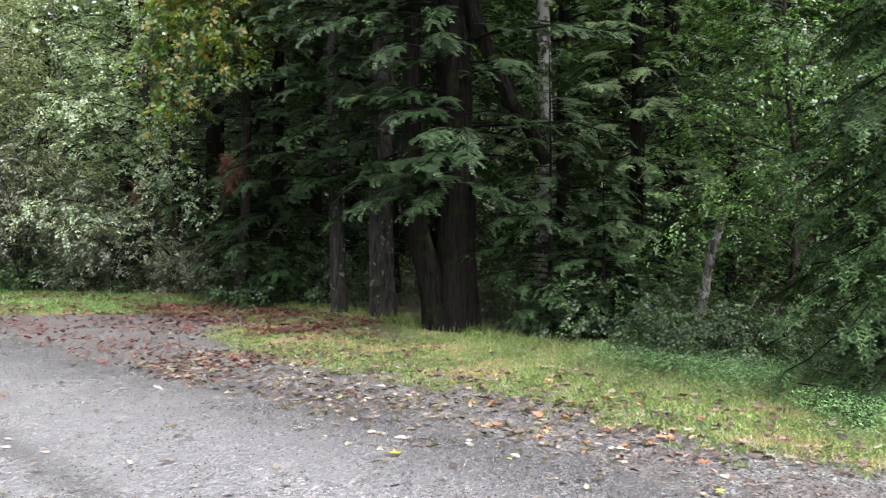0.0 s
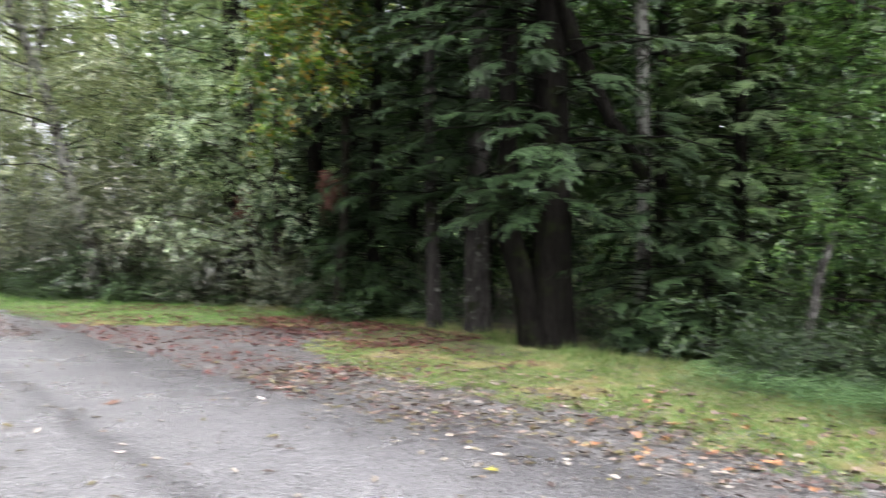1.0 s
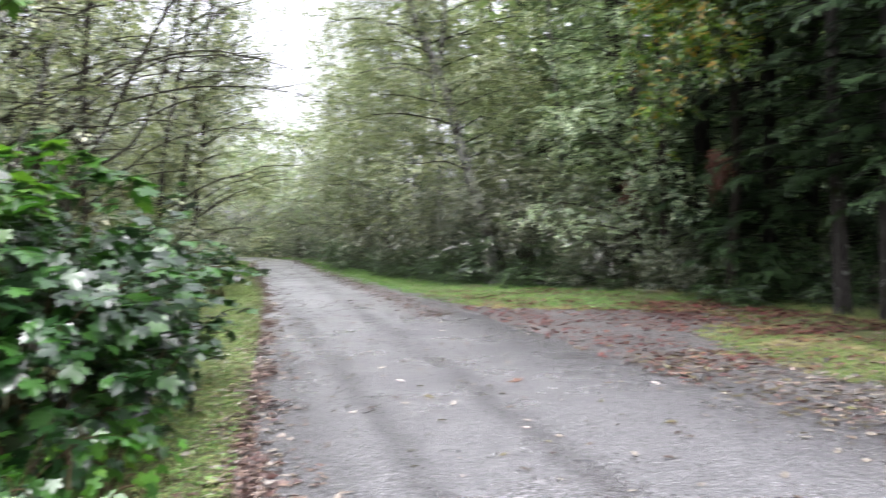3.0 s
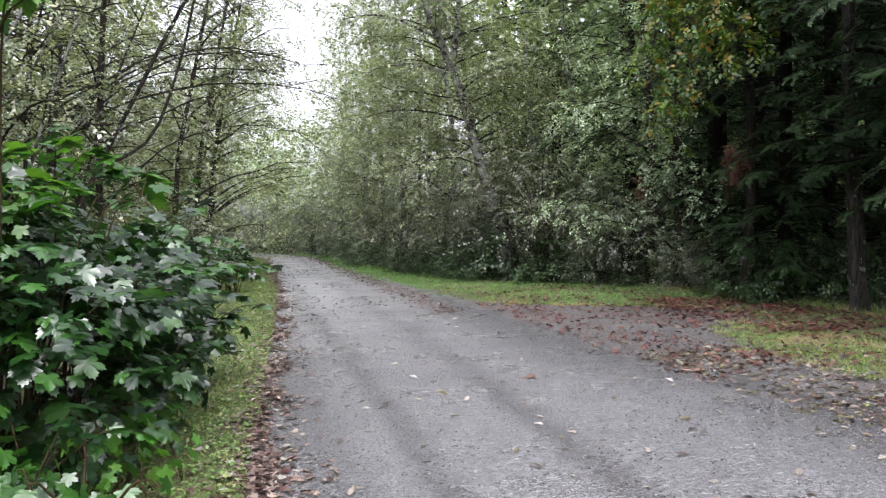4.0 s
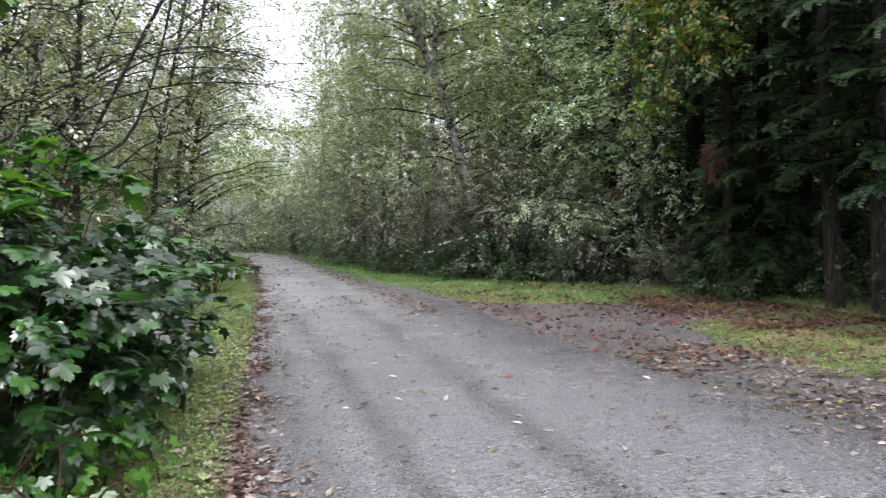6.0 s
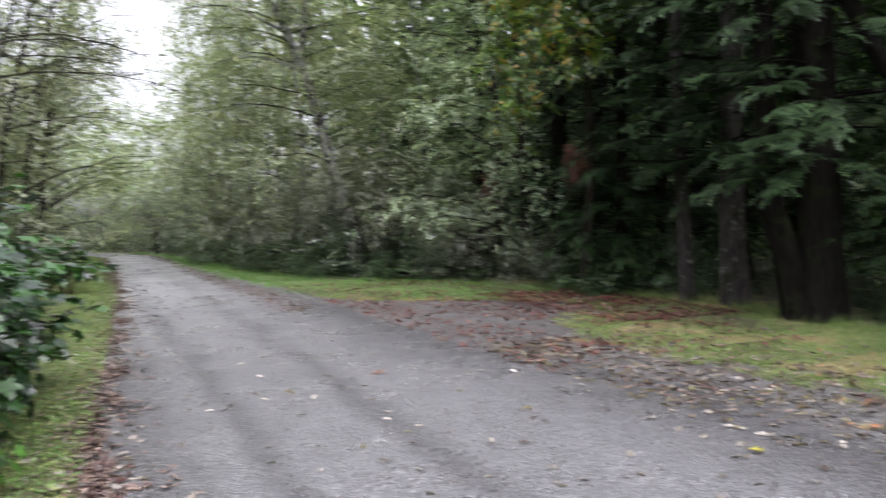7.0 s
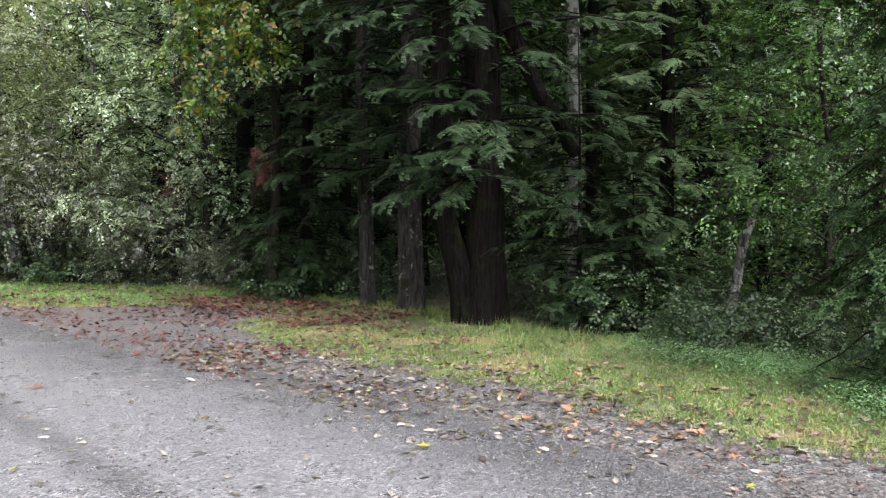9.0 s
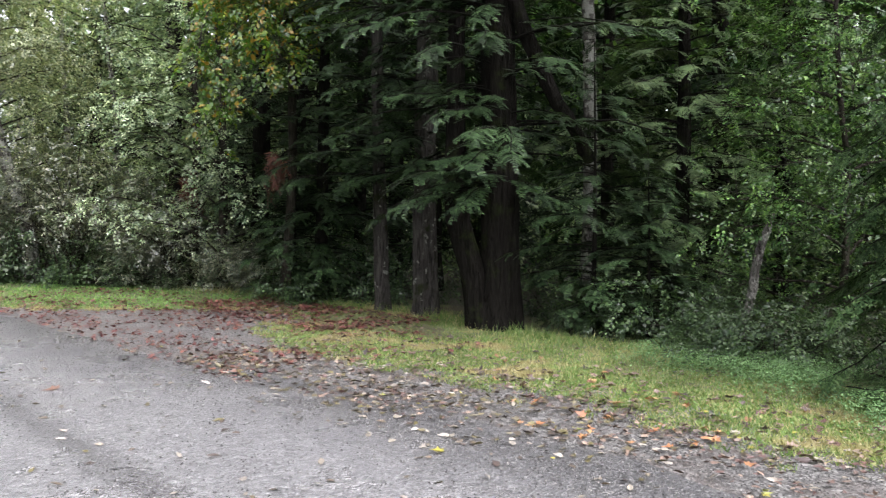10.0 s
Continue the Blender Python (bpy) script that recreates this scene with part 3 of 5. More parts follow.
def shrub(name, place, size, label, seed, stems=16, leaf=0.08, leaves=5000, mat=None, blade=TWIGS, group="undergrowth", lumps=11, bark=None, category="shrub", lift=0.0):
    """A dense bush: arching stems from one root and leaves in overlapping lumps."""
    rng = np.random.default_rng(seed)
    bush = thing(name, place, label, category, group)
    rx, ry, h = size
    leaves = leaves // 11
    wood = []
    c = unit(rng.normal(0, 1, (lumps, 3))) * rng.uniform(0.35, 0.8, (lumps, 1))
    c[:, 2] = np.abs(c[:, 2]) * 0.9
    c[: lumps // 3, 2] *= 0.3
    c[:, 2] = lift + (1 - lift) * c[:, 2]
    cr = rng.uniform(0.2, 0.4, lumps)
    for k in range(stems):
        e = c[k % lumps] + rng.normal(0, 0.12, 3)
        e = np.array([e[0] * rx, e[1] * ry, max(0.15, e[2] * h)])
        wood.append(tube(curve_path([(rng.normal(0, 0.1), rng.normal(0, 0.1), -0.05), e * (0.35, 0.35, 0.7), e], 7), [0.014, 0.013, 0.011, 0.009, 0.007, 0.005, 0.003], 4))
    k = rng.integers(0, lumps, leaves)
    d = unit(rng.normal(0, 1, (leaves, 3)) + np.array([0, 0, 0.35]))
    r = rng.random(leaves) ** 0.4
    q = c[k] + d * (cr[k] * r)[:, None]
    p = q * np.array([rx, ry, h])
    p[:, 2] = np.abs(p[:, 2]) + 0.04
    p += (0.02 * rng.normal(0, 1, (leaves, 3)))
    p[:, 2] = np.where(rng.random(leaves) < 0.65, np.round(p[:, 2] / 0.16) * 0.16 + rng.normal(0, 0.025, leaves) + 0.05 * np.sin(p[:, 0] * 3 + p[:, 1] * 2), p[:, 2])  # sprays lie in layers
    p[:, 2] = np.maximum(p[:, 2], 0.03)
    w = d * np.array([1, 1, 0.3]) + rng.normal(0, 0.4, (leaves, 3)) + np.array([0, 0, -0.25])
    up = np.array([0, 0, 0.8]) + unit(q * np.array([1, 1, 0.3])) * 0.45 + rng.normal(0, 0.3, (leaves, 3))
    ok = clumped(p, 1.5, -0.2, seed)
    p, w, up, leaves = p[ok], w[ok], up[ok], int(ok.sum())
    tagged(piece("branchwork", mesh_of("branchwork", *join(wood), bark or M_BARK_TWIG, True), bush), kind="stuff")
    piece("foliage", mesh_of("foliage", *leafage(blade, p, w, up, 4.2 * leaf * rng.uniform(0.65, 1.25, leaves)), mat or M_GREEN), bush)
    return bush


def woods_fill(name, lo, hi, count, leaf, mat, label, seed, top=(8, 15), low=0.0, clump=12, spread=0.75):
    """Woods too far in to tell tree from tree: clumps of leafy twigs between two corners of the plan."""
    r = np.random.default_rng(seed)
    k = max(1, count // clump)
    ca, cs = r.uniform(lo[0], hi[0], k), r.uniform(lo[1], hi[1], k)
    cz = low + r.random(k) * (r.uniform(*top, k) - low)
    i = r.integers(0, k, count)
    p = np.column_stack([rc(ca[i], cs[i]), cz[i]]) + r.normal(0, 1, (count, 3)) * np.array([spread, spread, 0.32 * spread])
    p[:, 2] = np.maximum(p[:, 2], 0.15)
    w = np.column_stack([r.normal(0, 1, (count, 2)), r.normal(-0.3, 0.35, count)])
    ob = new(name, mesh_of(name, *leafage(TWIGS_FAR if leaf > 0.072 else TWIGS, p, w, np.array([0, 0, 1.0]) + r.normal(0, 0.3, (count, 3)), 4.2 * leaf * r.uniform(0.6, 1.3, count)), mat))
    return tagged(ob, label, "woods", "", "stuff")


# ---------- plan: a runs along the road, s across it to the verge and the woods ----------
R2 = math.sqrt(0.5)


def rc(a, s):
    return np.stack([(np.asarray(s, float) - a) * R2, (np.asarray(s, float) + a) * R2], -1)


def spot(a, s, z=0.0):
    x, y = rc(a, s)
    return (float(x), float(y), z)


def bend(a):
    return -0.035 * np.maximum(np.asarray(a, float) - 40, 0) ** 2


def road_right(a):
    return np.interp(a, [-30, 2, 4.5, 6, 7.5, 9, 13, 18, 25, 38, 60], [3.9, 3.9, 4.0, 4.25, 4.0, 3.5, 3.3, 3.3, 3.1, 2.9, 2.9]) + bend(a)


def verge_inner(a):
    return np.interp(a, [-30, 0, 2.2, 3.0, 4.6, 6.7, 8.1, 9.9, 10.8, 11.6, 12.6, 13.5, 14.3, 15.3, 16.8, 20, 25, 38, 60], [6.0, 5.9, 5.75, 5.65, 5.95, 5.65, 5.6, 5.95, 6.7, 7.6, 7.5, 6.8, 5.6, 4.6, 4.0, 3.6, 3.2, 2.9, 2.9]) + bend(a)


def verge_outer(a):
    return np.interp(a, [-30, 0, 2.3, 3.3, 4.1, 5.6, 8.3, 10.3, 13.7, 16, 20.8, 25.8, 34.8, 60], [7.5, 7.0, 7.2, 7.9, 8.2, 8.4, 8.5, 9.0, 8.9, 8.4, 6.7, 4.4, 3.6, 3.4]) + bend(a)


def left_edge(a):
    return np.interp(a, [-30, 4, 6, 8, 12, 18, 24, 60], [-0.2, -0.2, -0.14, -0.04, 0.16, 0.40, 0.52, 0.5]) + bend(a)


def wavy(x, seed, amount, scale):
    return amount * np.array([noise.noise(Vector((float(q) * scale, seed * 7.3, 0.0))) for q in np.ravel(x)]).reshape(np.shape(x))


def sheet(name, a, lo, hi, columns, height, mat, label, category, rough=0.0, seed=0, taper=0.0):
    """A strip of ground between two edges, with a fine uneven surface."""
    t = np.linspace(0, 1, columns)
    A = np.repeat(a[:, None], columns, 1)
    S = lo[:, None] + (hi - lo)[:, None] * t
    xy = rc(A, S).reshape(-1, 2)
    z = np.full(len(xy), height)
    if taper:
        z = z - taper * np.clip(1 - (S - lo[:, None]) / 0.9, 0, 1).ravel()
    if rough:
        z = z + np.array([rough * noise.noise(Vector((x * 0.8, y * 0.8, seed))) + 0.6 * rough * noise.noise(Vector((x * 3.1, y * 3.1, seed + 5))) + 0.35 * rough * noise.noise(Vector((x * 9.0, y * 9.0, seed + 9))) for x, y in xy])
    i, j = np.meshgrid(np.arange(len(a) - 1), np.arange(columns - 1), indexing="ij")
    f = np.stack([i * columns + j, i * columns + j + 1, (i + 1) * columns + j + 1, (i + 1) * columns + j], -1).reshape(-1, 4)[:, ::-1]
    ob = new(name, mesh_of(name, np.column_stack([xy, z]), f, mat, True))
    return tagged(ob, label, category, "", "structure")


steps = np.concatenate([np.linspace(-400, -40, 20)[:-1], np.linspace(-40, 80, 61), np.linspace(80, 500, 20)[1:]])
gx, gy = np.meshgrid(steps, steps, indexing="ij")
across = (gx + gy) * R2
away = np.clip((np.abs(across - 3) - 9) / 12, 0, 1)
gz = -0.05 + away * np.array([0.35 * noise.noise(Vector((x * 0.15, y * 0.15, 3.0))) for x, y in zip(gx.ravel(), gy.ravel())]).reshape(gx.shape)
n = len(steps)
ii, jj = np.meshgrid(np.arange(n - 1), np.arange(n - 1), indexing="ij")
gf = np.stack([ii * n + jj, (ii + 1) * n + jj, (ii + 1) * n + jj + 1, ii * n + jj + 1], -1).reshape(-1, 4)
ground = new("ground", mesh_of("ground", np.stack([gx, gy, gz], -1).reshape(-1, 3), gf, M_FOREST, True))
tagged(ground, "dark damp forest floor of soil and moss", "ground", "", "structure")

aa = np.linspace(-28, 62, 361)
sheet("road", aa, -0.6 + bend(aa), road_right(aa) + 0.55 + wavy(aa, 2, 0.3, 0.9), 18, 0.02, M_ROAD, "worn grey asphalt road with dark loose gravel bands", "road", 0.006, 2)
ag = np.linspace(-28, 40, 273)
sheet("gravel_shoulder", ag, road_right(ag) - 0.3, np.maximum(verge_inner(ag) + 0.6, road_right(ag) - 0.5), 16, 0.006, M_GRAVEL, "damp dark gravel pull-out beside the road", "gravel", 0.012, 4)
av = np.concatenate([np.linspace(-28, -6, 30)[:-1], np.linspace(-6, 18, 240)[:-1], np.linspace(18, 60, 160)])
sheet("grass_verge", av, verge_inner(av) - 0.25 + wavy(av, 3, 0.5, 1.3), verge_outer(av) + 1.6, 46, 0.016, M_TURF, "short mown grass verge yellowing at the gravel", "verge", 0.018, 6, 0.03)
sheet("left_verge", av, -2.6 + bend(av), left_edge(av) + 0.04 + wavy(av, 4, 0.15, 1.0), 16, 0.03, M_TURF, "narrow strip of grass along the road edge", "verge", 0.012, 8, 0.09)


# ---------- grass and small ground plants ----------
def grass(name, a, s, z, length, mat, label, seed, width=0.010):
    rng = np.random.default_rng(seed)
    n = len(a)
    p = np.column_stack([rc(a, s), np.broadcast_to(z, n)])
    w = np.column_stack([rng.normal(0, 0.8, n), rng.normal(0, 0.8, n), np.ones(n)])
    rot = turns(w, rng.normal(0, 1, (n, 3)))
    tv = np.array([(0, -0.5, 0), (1, 0, 0.3), (0, 0.5, 0)])
    L = length * rng.uniform(0.5, 1.3, n)
    wid = width * rng.uniform(0.7, 1.3, n)
    v = p[:, None] + np.einsum("nij,nkj->nki", rot, tv[None] * np.stack([L, wid, L], -1)[:, None])
    allf = np.array([[0, 1, 2]]) + (np.arange(n) * 3)[:, None]
    ob = new(name, mesh_of(name, v.reshape(-1, 3), allf, mat))
    return tagged(ob, label, "grass", "", "stuff")


rng = np.random.default_rng(11)


def patchy(a, s, scale, seed):
    xy = rc(a, s)
    return np.array([noise.noise(Vector((x * scale, y * scale, seed))) for x, y in xy])


def verge_points(count, a0, a1, seed):
    r = np.random.default_rng(seed)
    a = r.uniform(a0, a1, count)
    t = r.random(count)
    lo, hi = verge_inner(a) - 0.35, verge_outer(a) + 0.4
    s = lo + (hi - lo) * t
    keep = patchy(a, s, 1.6, 3.0) + 1.7 * np.minimum((s - lo) / 0.9, 1.0) - 0.75 + r.normal(0, 0.25, count) > 0
    drift = ((a - 11.6) / 3.0) ** 2 + ((s - 7.7) / 1.0) ** 2 + 0.5 * patchy(a, s, 2.0, 8.0) < 1
    keep &= ~drift | (r.random(count) < 0.12)
    return a[keep], s[keep]


a, s = verge_points(120000, -0.5, 13, 1)
grass("grass", a, s, 0.008, 0.05, M_GRASS, "short green and straw-coloured grass on the verge", 2, 0.011)
a, s = verge_points(60000, 13, 46, 3)
grass("grass", a, s, 0.008, 0.06, M_GRASS_FAR, "short bright green grass along the far verge", 4, 0.020)
a = rng.uniform(-9, 45, 40000)
s = rng.uniform(-1.5, 0.0, 40000) + rng.normal(0, 0.07, 40000) + left_edge(a)
grass("grass", a, s, 0.02, 0.07, M_GRASS_SOFT, "soft grass strip between road edge and bushes", 5, 0.014)
a, s = verge_points(16000, -12, -1, 8)
grass("grass", a, s, 0.01, 0.06, M_GRASS, "grass on the verge behind", 9, 0.014)
a = rng.uniform(4, 17, 5000)
s = verge_outer(a) + rng.normal(0.1, 0.22, 5000)
grass("tall_grass", a, s, 0.01, 0.16, M_GRASS, "long uncut grass at the edge of the woods", 6, 0.010)

a = rng.uniform(0.5, 16, 300)
s = verge_inner(a) + 0.15 - np.abs(rng.normal(0.1, 0.25, 300))
a, s = np.repeat(a, 40) + rng.normal(0, 0.05, 12000), np.repeat(s, 40) + rng.normal(0, 0.05, 12000)
grass("grass", a, s, 0.012, 0.055, M_GRASS, "small grass tufts creeping over the gravel edge", 7, 0.008)

# ---------- fallen leaves ----------
def dry_leaf(droop, fold):
    ring = [(0, 0), (0.0, 0.34), (0.22, 0.2), (0.36, 0.5), (0.5, 0.2), (1, 0), (0.5, -0.2), (0.36, -0.5), (0.22, -0.2), (0.0, -0.34)]
    v = [(0.36, 0, 0.0)] + [(x, y, fold * abs(y) + droop * abs(x - 0.4)) for x, y in ring]
    return v, [(0, i + 1, (i + 1) % 10 + 1) for i in range(10)]


LEAF_SHAPES = [dry_leaf(0.15, 0.25), dry_leaf(0.3, 0.1), dry_leaf(0.1, 0.45)]
CURL_V = [(0.5, 0, 0.0), (0, 0, 0.03), (0.16, -0.17, 0.07), (0.38, -0.25, 0.13), (0.6, -0.19, 0.15), (0.8, -0.10, 0.12), (1.08, 0.02, 0.07), (0.78, 0.13, 0.03), (0.55, 0.2, 0.07), (0.3, 0.22, 0.05), (0.12, 0.13, 0.03)]
CURL_F = [(0, k, k % 10 + 1) for k in range(1, 11)]


def litter(name, a, s, size, mat, label, seed, lobed=0.6):
    r = np.random.default_rng(seed)
    parts = []
    z = np.where(s > verge_inner(a) + 0.3, 0.03, np.where(s < left_edge(a) + 0.15, 0.035, 0.024))
    for k, (v, f) in enumerate(LEAF_SHAPES + [(CURL_V, CURL_F)]):
        share = (lobed / 3 if k < 3 else 1 - lobed)
        m = r.random(len(a)) < share if k < 3 else np.ones(len(a), bool)
        if k == 3:
            m = r.random(len(a)) < share
        if not m.any():
            continue
        p = np.column_stack([rc(a[m], s[m]), z[m] + r.uniform(0.0, 0.015, m.sum())])
        w = np.column_stack([r.normal(0, 1, m.sum()), r.normal(0, 1, m.sum()), r.normal(0, 0.1, m.sum())])
        u = np.array([0, 0, 1.0]) * np.where(r.random(m.sum()) < 0.7, 1, -1)[:, None] + r.normal(0, 0.34, (m.sum(), 3))
        parts.append(scatter(v, f, p, turns(w, u), size * r.uniform(0.55, 1.25, m.sum())))
    ob = new(name, mesh_of(name, *join(parts), mat))
    return tagged(ob, label, "leaf litter", "", "stuff")


def cloud_points(count, a0, a1, s0, s1, seed, scale=1.1, bias=0.0):
    r = np.random.default_rng(seed)
    a, s = r.uniform(a0, a1, count), r.uniform(s0, s1, count)
    keep = patchy(a, s, scale, seed * 1.7) + r.normal(0, 0.25, count) + bias > 0
    return a[keep], s[keep]


a, s = cloud_points(3300, 9.6, 14.6, 6.6, 8.8, 21, 0.8, 0.3)
litter("leaf_litter", a, s, 0.078, M_LITTER, "drift of red-brown fallen maple leaves on the pull-out", 22)
a, s = cloud_points(6200, 7.2, 19, 3.9, 7.6, 23, 0.9, 0.05)
litter("leaf_litter", a, s, 0.068, M_LITTER, "scattered red-brown fallen maple leaves on gravel", 24)
a, s = cloud_points(3200, 0.5, 8.8, 4.2, 6.3, 25, 1.2, 0.0)
litter("leaf_litter", a, s, 0.057, M_LITTER_TAN, "brown fallen leaves along the gravel edge", 26, 0.4)
a, s = cloud_points(1150, 0.5, 9, 3.6, 6.2, 27, 1.2, 0.0)
litter("leaf_litter", a, s, 0.068, M_LEAF_PALE, "pale curled fallen leaves along the gravel edge", 28, 0.1)
a, s = cloud_points(1500, 1.5, 13, 5.4, 8.0, 43, 1.0, 0.0)
litter("leaf_litter", a, s, 0.08, M_LITTER_TAN, "brown fallen maple leaves lying in the grass", 44, 0.8)
a, s = cloud_points(2600, 0.5, 9, 4.0, 6.1, 45, 0.45, -0.25)
litter("leaf_litter", a, s, 0.07, M_LEAF_DARK, "dark wet fallen leaves in clumps on the gravel edge", 46, 0.5)
a, s = cloud_points(520, 0.5, 11, 4.6, 7.4, 47, 0.5, -0.2)
litter("leaf_litter", a, s, 0.085, M_LEAF_RUST, "rust and orange fallen maple leaves on grass and gravel", 48, 0.7)
a, s = cloud_points(340, 1, 10, 4.2, 7.5, 29, 1.4, 0.0)
litter("leaf_litter", a, s, 0.05, M_LEAF_YELLOW, "yellow-green fallen leaves on grass and gravel", 30, 0.4)
r = np.random.default_rng(31)
a = np.concatenate([r.uniform(-6, 4, 1700), 4 + 36 * r.random(9500) ** 1.5])
s = left_edge(a) + 0.08 + wavy(a, 9, 0.16, 1.7) + r.normal(0, 1, len(a)) * np.where(r.random(len(a)) < 0.75, 0.085, 0.26)
keep = patchy(a, s, 1.4, 31.0) + r.normal(0, 0.2, len(a)) + 0.12 > 0
a, s = a[keep], s[keep]
litter("leaf_litter", a, s, 0.066, M_LITTER_TAN, "dense band of brown and tan fallen leaves along the road edge", 32, 0.35)
a, s = cloud_points(900, 2.5, 20, -0.3, 0.45, 33, 1.0, 0.1)
litter("leaf_litter", a, s + left_edge(a), 0.075, M_LEAF_PALE, "pale fallen leaves along the road edge", 34, 0.2)
a, s = cloud_points(2400, 13, 44, 0.3, 3.2, 35, 0.55, 0.0)
litter("leaf_litter", a, s + bend(a), 0.062, M_LEAF_DARK, "dark fallen leaves far along the road", 36, 0.3)
a = 14 + 30 * r.random(3000) ** 1.3
s = np.minimum(road_right(a), verge_inner(a)) + r.normal(-0.12, 0.2, 3000)
litter("leaf_litter", a, s, 0.055, M_LITTER_TAN, "brown fallen leaves where the road meets the far verge", 37, 0.4)

# loose stones that blur the edges of the asphalt and lie between the wheel tracks
r = np.random.default_rng(41)
a = np.concatenate([r.uniform(1.5, 14, 2800), 3 + 12 * r.random(9200) ** 1.4])
s = np.concatenate([road_right(a[:2800]) + r.normal(-0.1, 0.55, 2800), left_edge(a[2800:6800]) + 0.15 + np.abs(r.normal(0, 0.45, 4000)), r.uniform(0.2, 4.0, 3200), 1.0 + r.normal(0, 0.15, 1000), 2.08 + r.normal(0, 0.15, 1000)])
a = np.concatenate([a, r.uniform(0.3, 11, 15000)])
s = np.concatenate([s, np.interp(a[-15000:], [0, 10], [3.9, 3.6]) + 2.1 * r.random(15000)])
m = len(a)
PEBBLE_V = [(0, 0, 0.55), (0.6, 0, 0), (0.1, 0.55, 0.05), (-0.55, 0.15, 0), (-0.1, -0.6, 0.05)]
PEBBLE_F = [(0, 1, 2), (0, 2, 3), (0, 3, 4), (0, 4, 1)]
p = np.column_stack([rc(a, s), np.full(m, 0.02)])
stones = new("loose_gravel", mesh_of("loose_gravel", *scatter(PEBBLE_V, PEBBLE_F, p, turns(np.column_stack([r.normal(0, 1, (m, 2)), np.zeros(m)]), np.tile([0, 0, 1.0], (m, 1))), r.uniform(0.008, 0.019, m)), M_STONE))
tagged(stones, "loose grey gravel stones on the asphalt and along its edges", "gravel", "", "stuff")


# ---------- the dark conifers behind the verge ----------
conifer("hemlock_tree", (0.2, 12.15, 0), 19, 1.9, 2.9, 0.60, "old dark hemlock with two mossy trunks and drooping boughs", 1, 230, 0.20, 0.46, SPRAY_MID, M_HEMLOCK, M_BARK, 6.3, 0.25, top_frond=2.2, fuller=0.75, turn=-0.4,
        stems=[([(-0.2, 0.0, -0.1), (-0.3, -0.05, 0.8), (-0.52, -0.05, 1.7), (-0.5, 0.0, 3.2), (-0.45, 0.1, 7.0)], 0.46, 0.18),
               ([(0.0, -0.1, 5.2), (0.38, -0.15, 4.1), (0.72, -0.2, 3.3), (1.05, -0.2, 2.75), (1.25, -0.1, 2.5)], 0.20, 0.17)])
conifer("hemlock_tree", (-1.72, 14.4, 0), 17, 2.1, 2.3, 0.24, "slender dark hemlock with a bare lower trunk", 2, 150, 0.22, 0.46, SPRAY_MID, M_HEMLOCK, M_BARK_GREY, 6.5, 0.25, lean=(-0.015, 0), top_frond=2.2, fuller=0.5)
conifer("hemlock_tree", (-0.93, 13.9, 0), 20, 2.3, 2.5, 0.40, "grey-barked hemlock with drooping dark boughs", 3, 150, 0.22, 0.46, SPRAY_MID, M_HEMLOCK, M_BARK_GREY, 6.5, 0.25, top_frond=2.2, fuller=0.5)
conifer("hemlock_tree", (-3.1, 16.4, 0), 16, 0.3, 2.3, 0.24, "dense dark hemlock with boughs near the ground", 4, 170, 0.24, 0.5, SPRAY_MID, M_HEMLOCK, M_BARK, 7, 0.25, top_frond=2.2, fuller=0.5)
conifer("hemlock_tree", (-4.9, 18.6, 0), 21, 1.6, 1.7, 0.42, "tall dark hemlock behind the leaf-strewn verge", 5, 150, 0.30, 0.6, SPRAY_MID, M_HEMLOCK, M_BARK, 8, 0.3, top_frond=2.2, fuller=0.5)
conifer("hemlock_tree", (3.05, 13.5, 0), 15, 0.6, 2.0, 0.24, "soft green hemlock with feathery boughs", 6, 200, 0.22, 0.46, SPRAY_MID, M_HEMLOCK_PALE_LIT, M_BARK, 7, 0.25, top_frond=2.2, fuller=0.65)
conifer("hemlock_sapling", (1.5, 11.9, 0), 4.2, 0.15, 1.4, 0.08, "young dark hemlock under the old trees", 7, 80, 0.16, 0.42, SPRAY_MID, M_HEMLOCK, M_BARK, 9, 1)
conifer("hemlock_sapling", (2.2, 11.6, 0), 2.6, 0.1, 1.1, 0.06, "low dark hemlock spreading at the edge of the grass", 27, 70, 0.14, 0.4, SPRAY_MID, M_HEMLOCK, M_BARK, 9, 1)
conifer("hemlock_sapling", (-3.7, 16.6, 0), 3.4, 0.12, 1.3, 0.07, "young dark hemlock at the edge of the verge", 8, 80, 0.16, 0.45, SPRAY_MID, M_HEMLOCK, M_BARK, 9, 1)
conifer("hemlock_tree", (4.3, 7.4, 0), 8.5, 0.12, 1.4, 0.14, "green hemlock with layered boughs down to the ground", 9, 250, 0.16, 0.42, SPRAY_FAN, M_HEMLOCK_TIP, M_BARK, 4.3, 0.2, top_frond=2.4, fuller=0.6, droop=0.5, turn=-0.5)
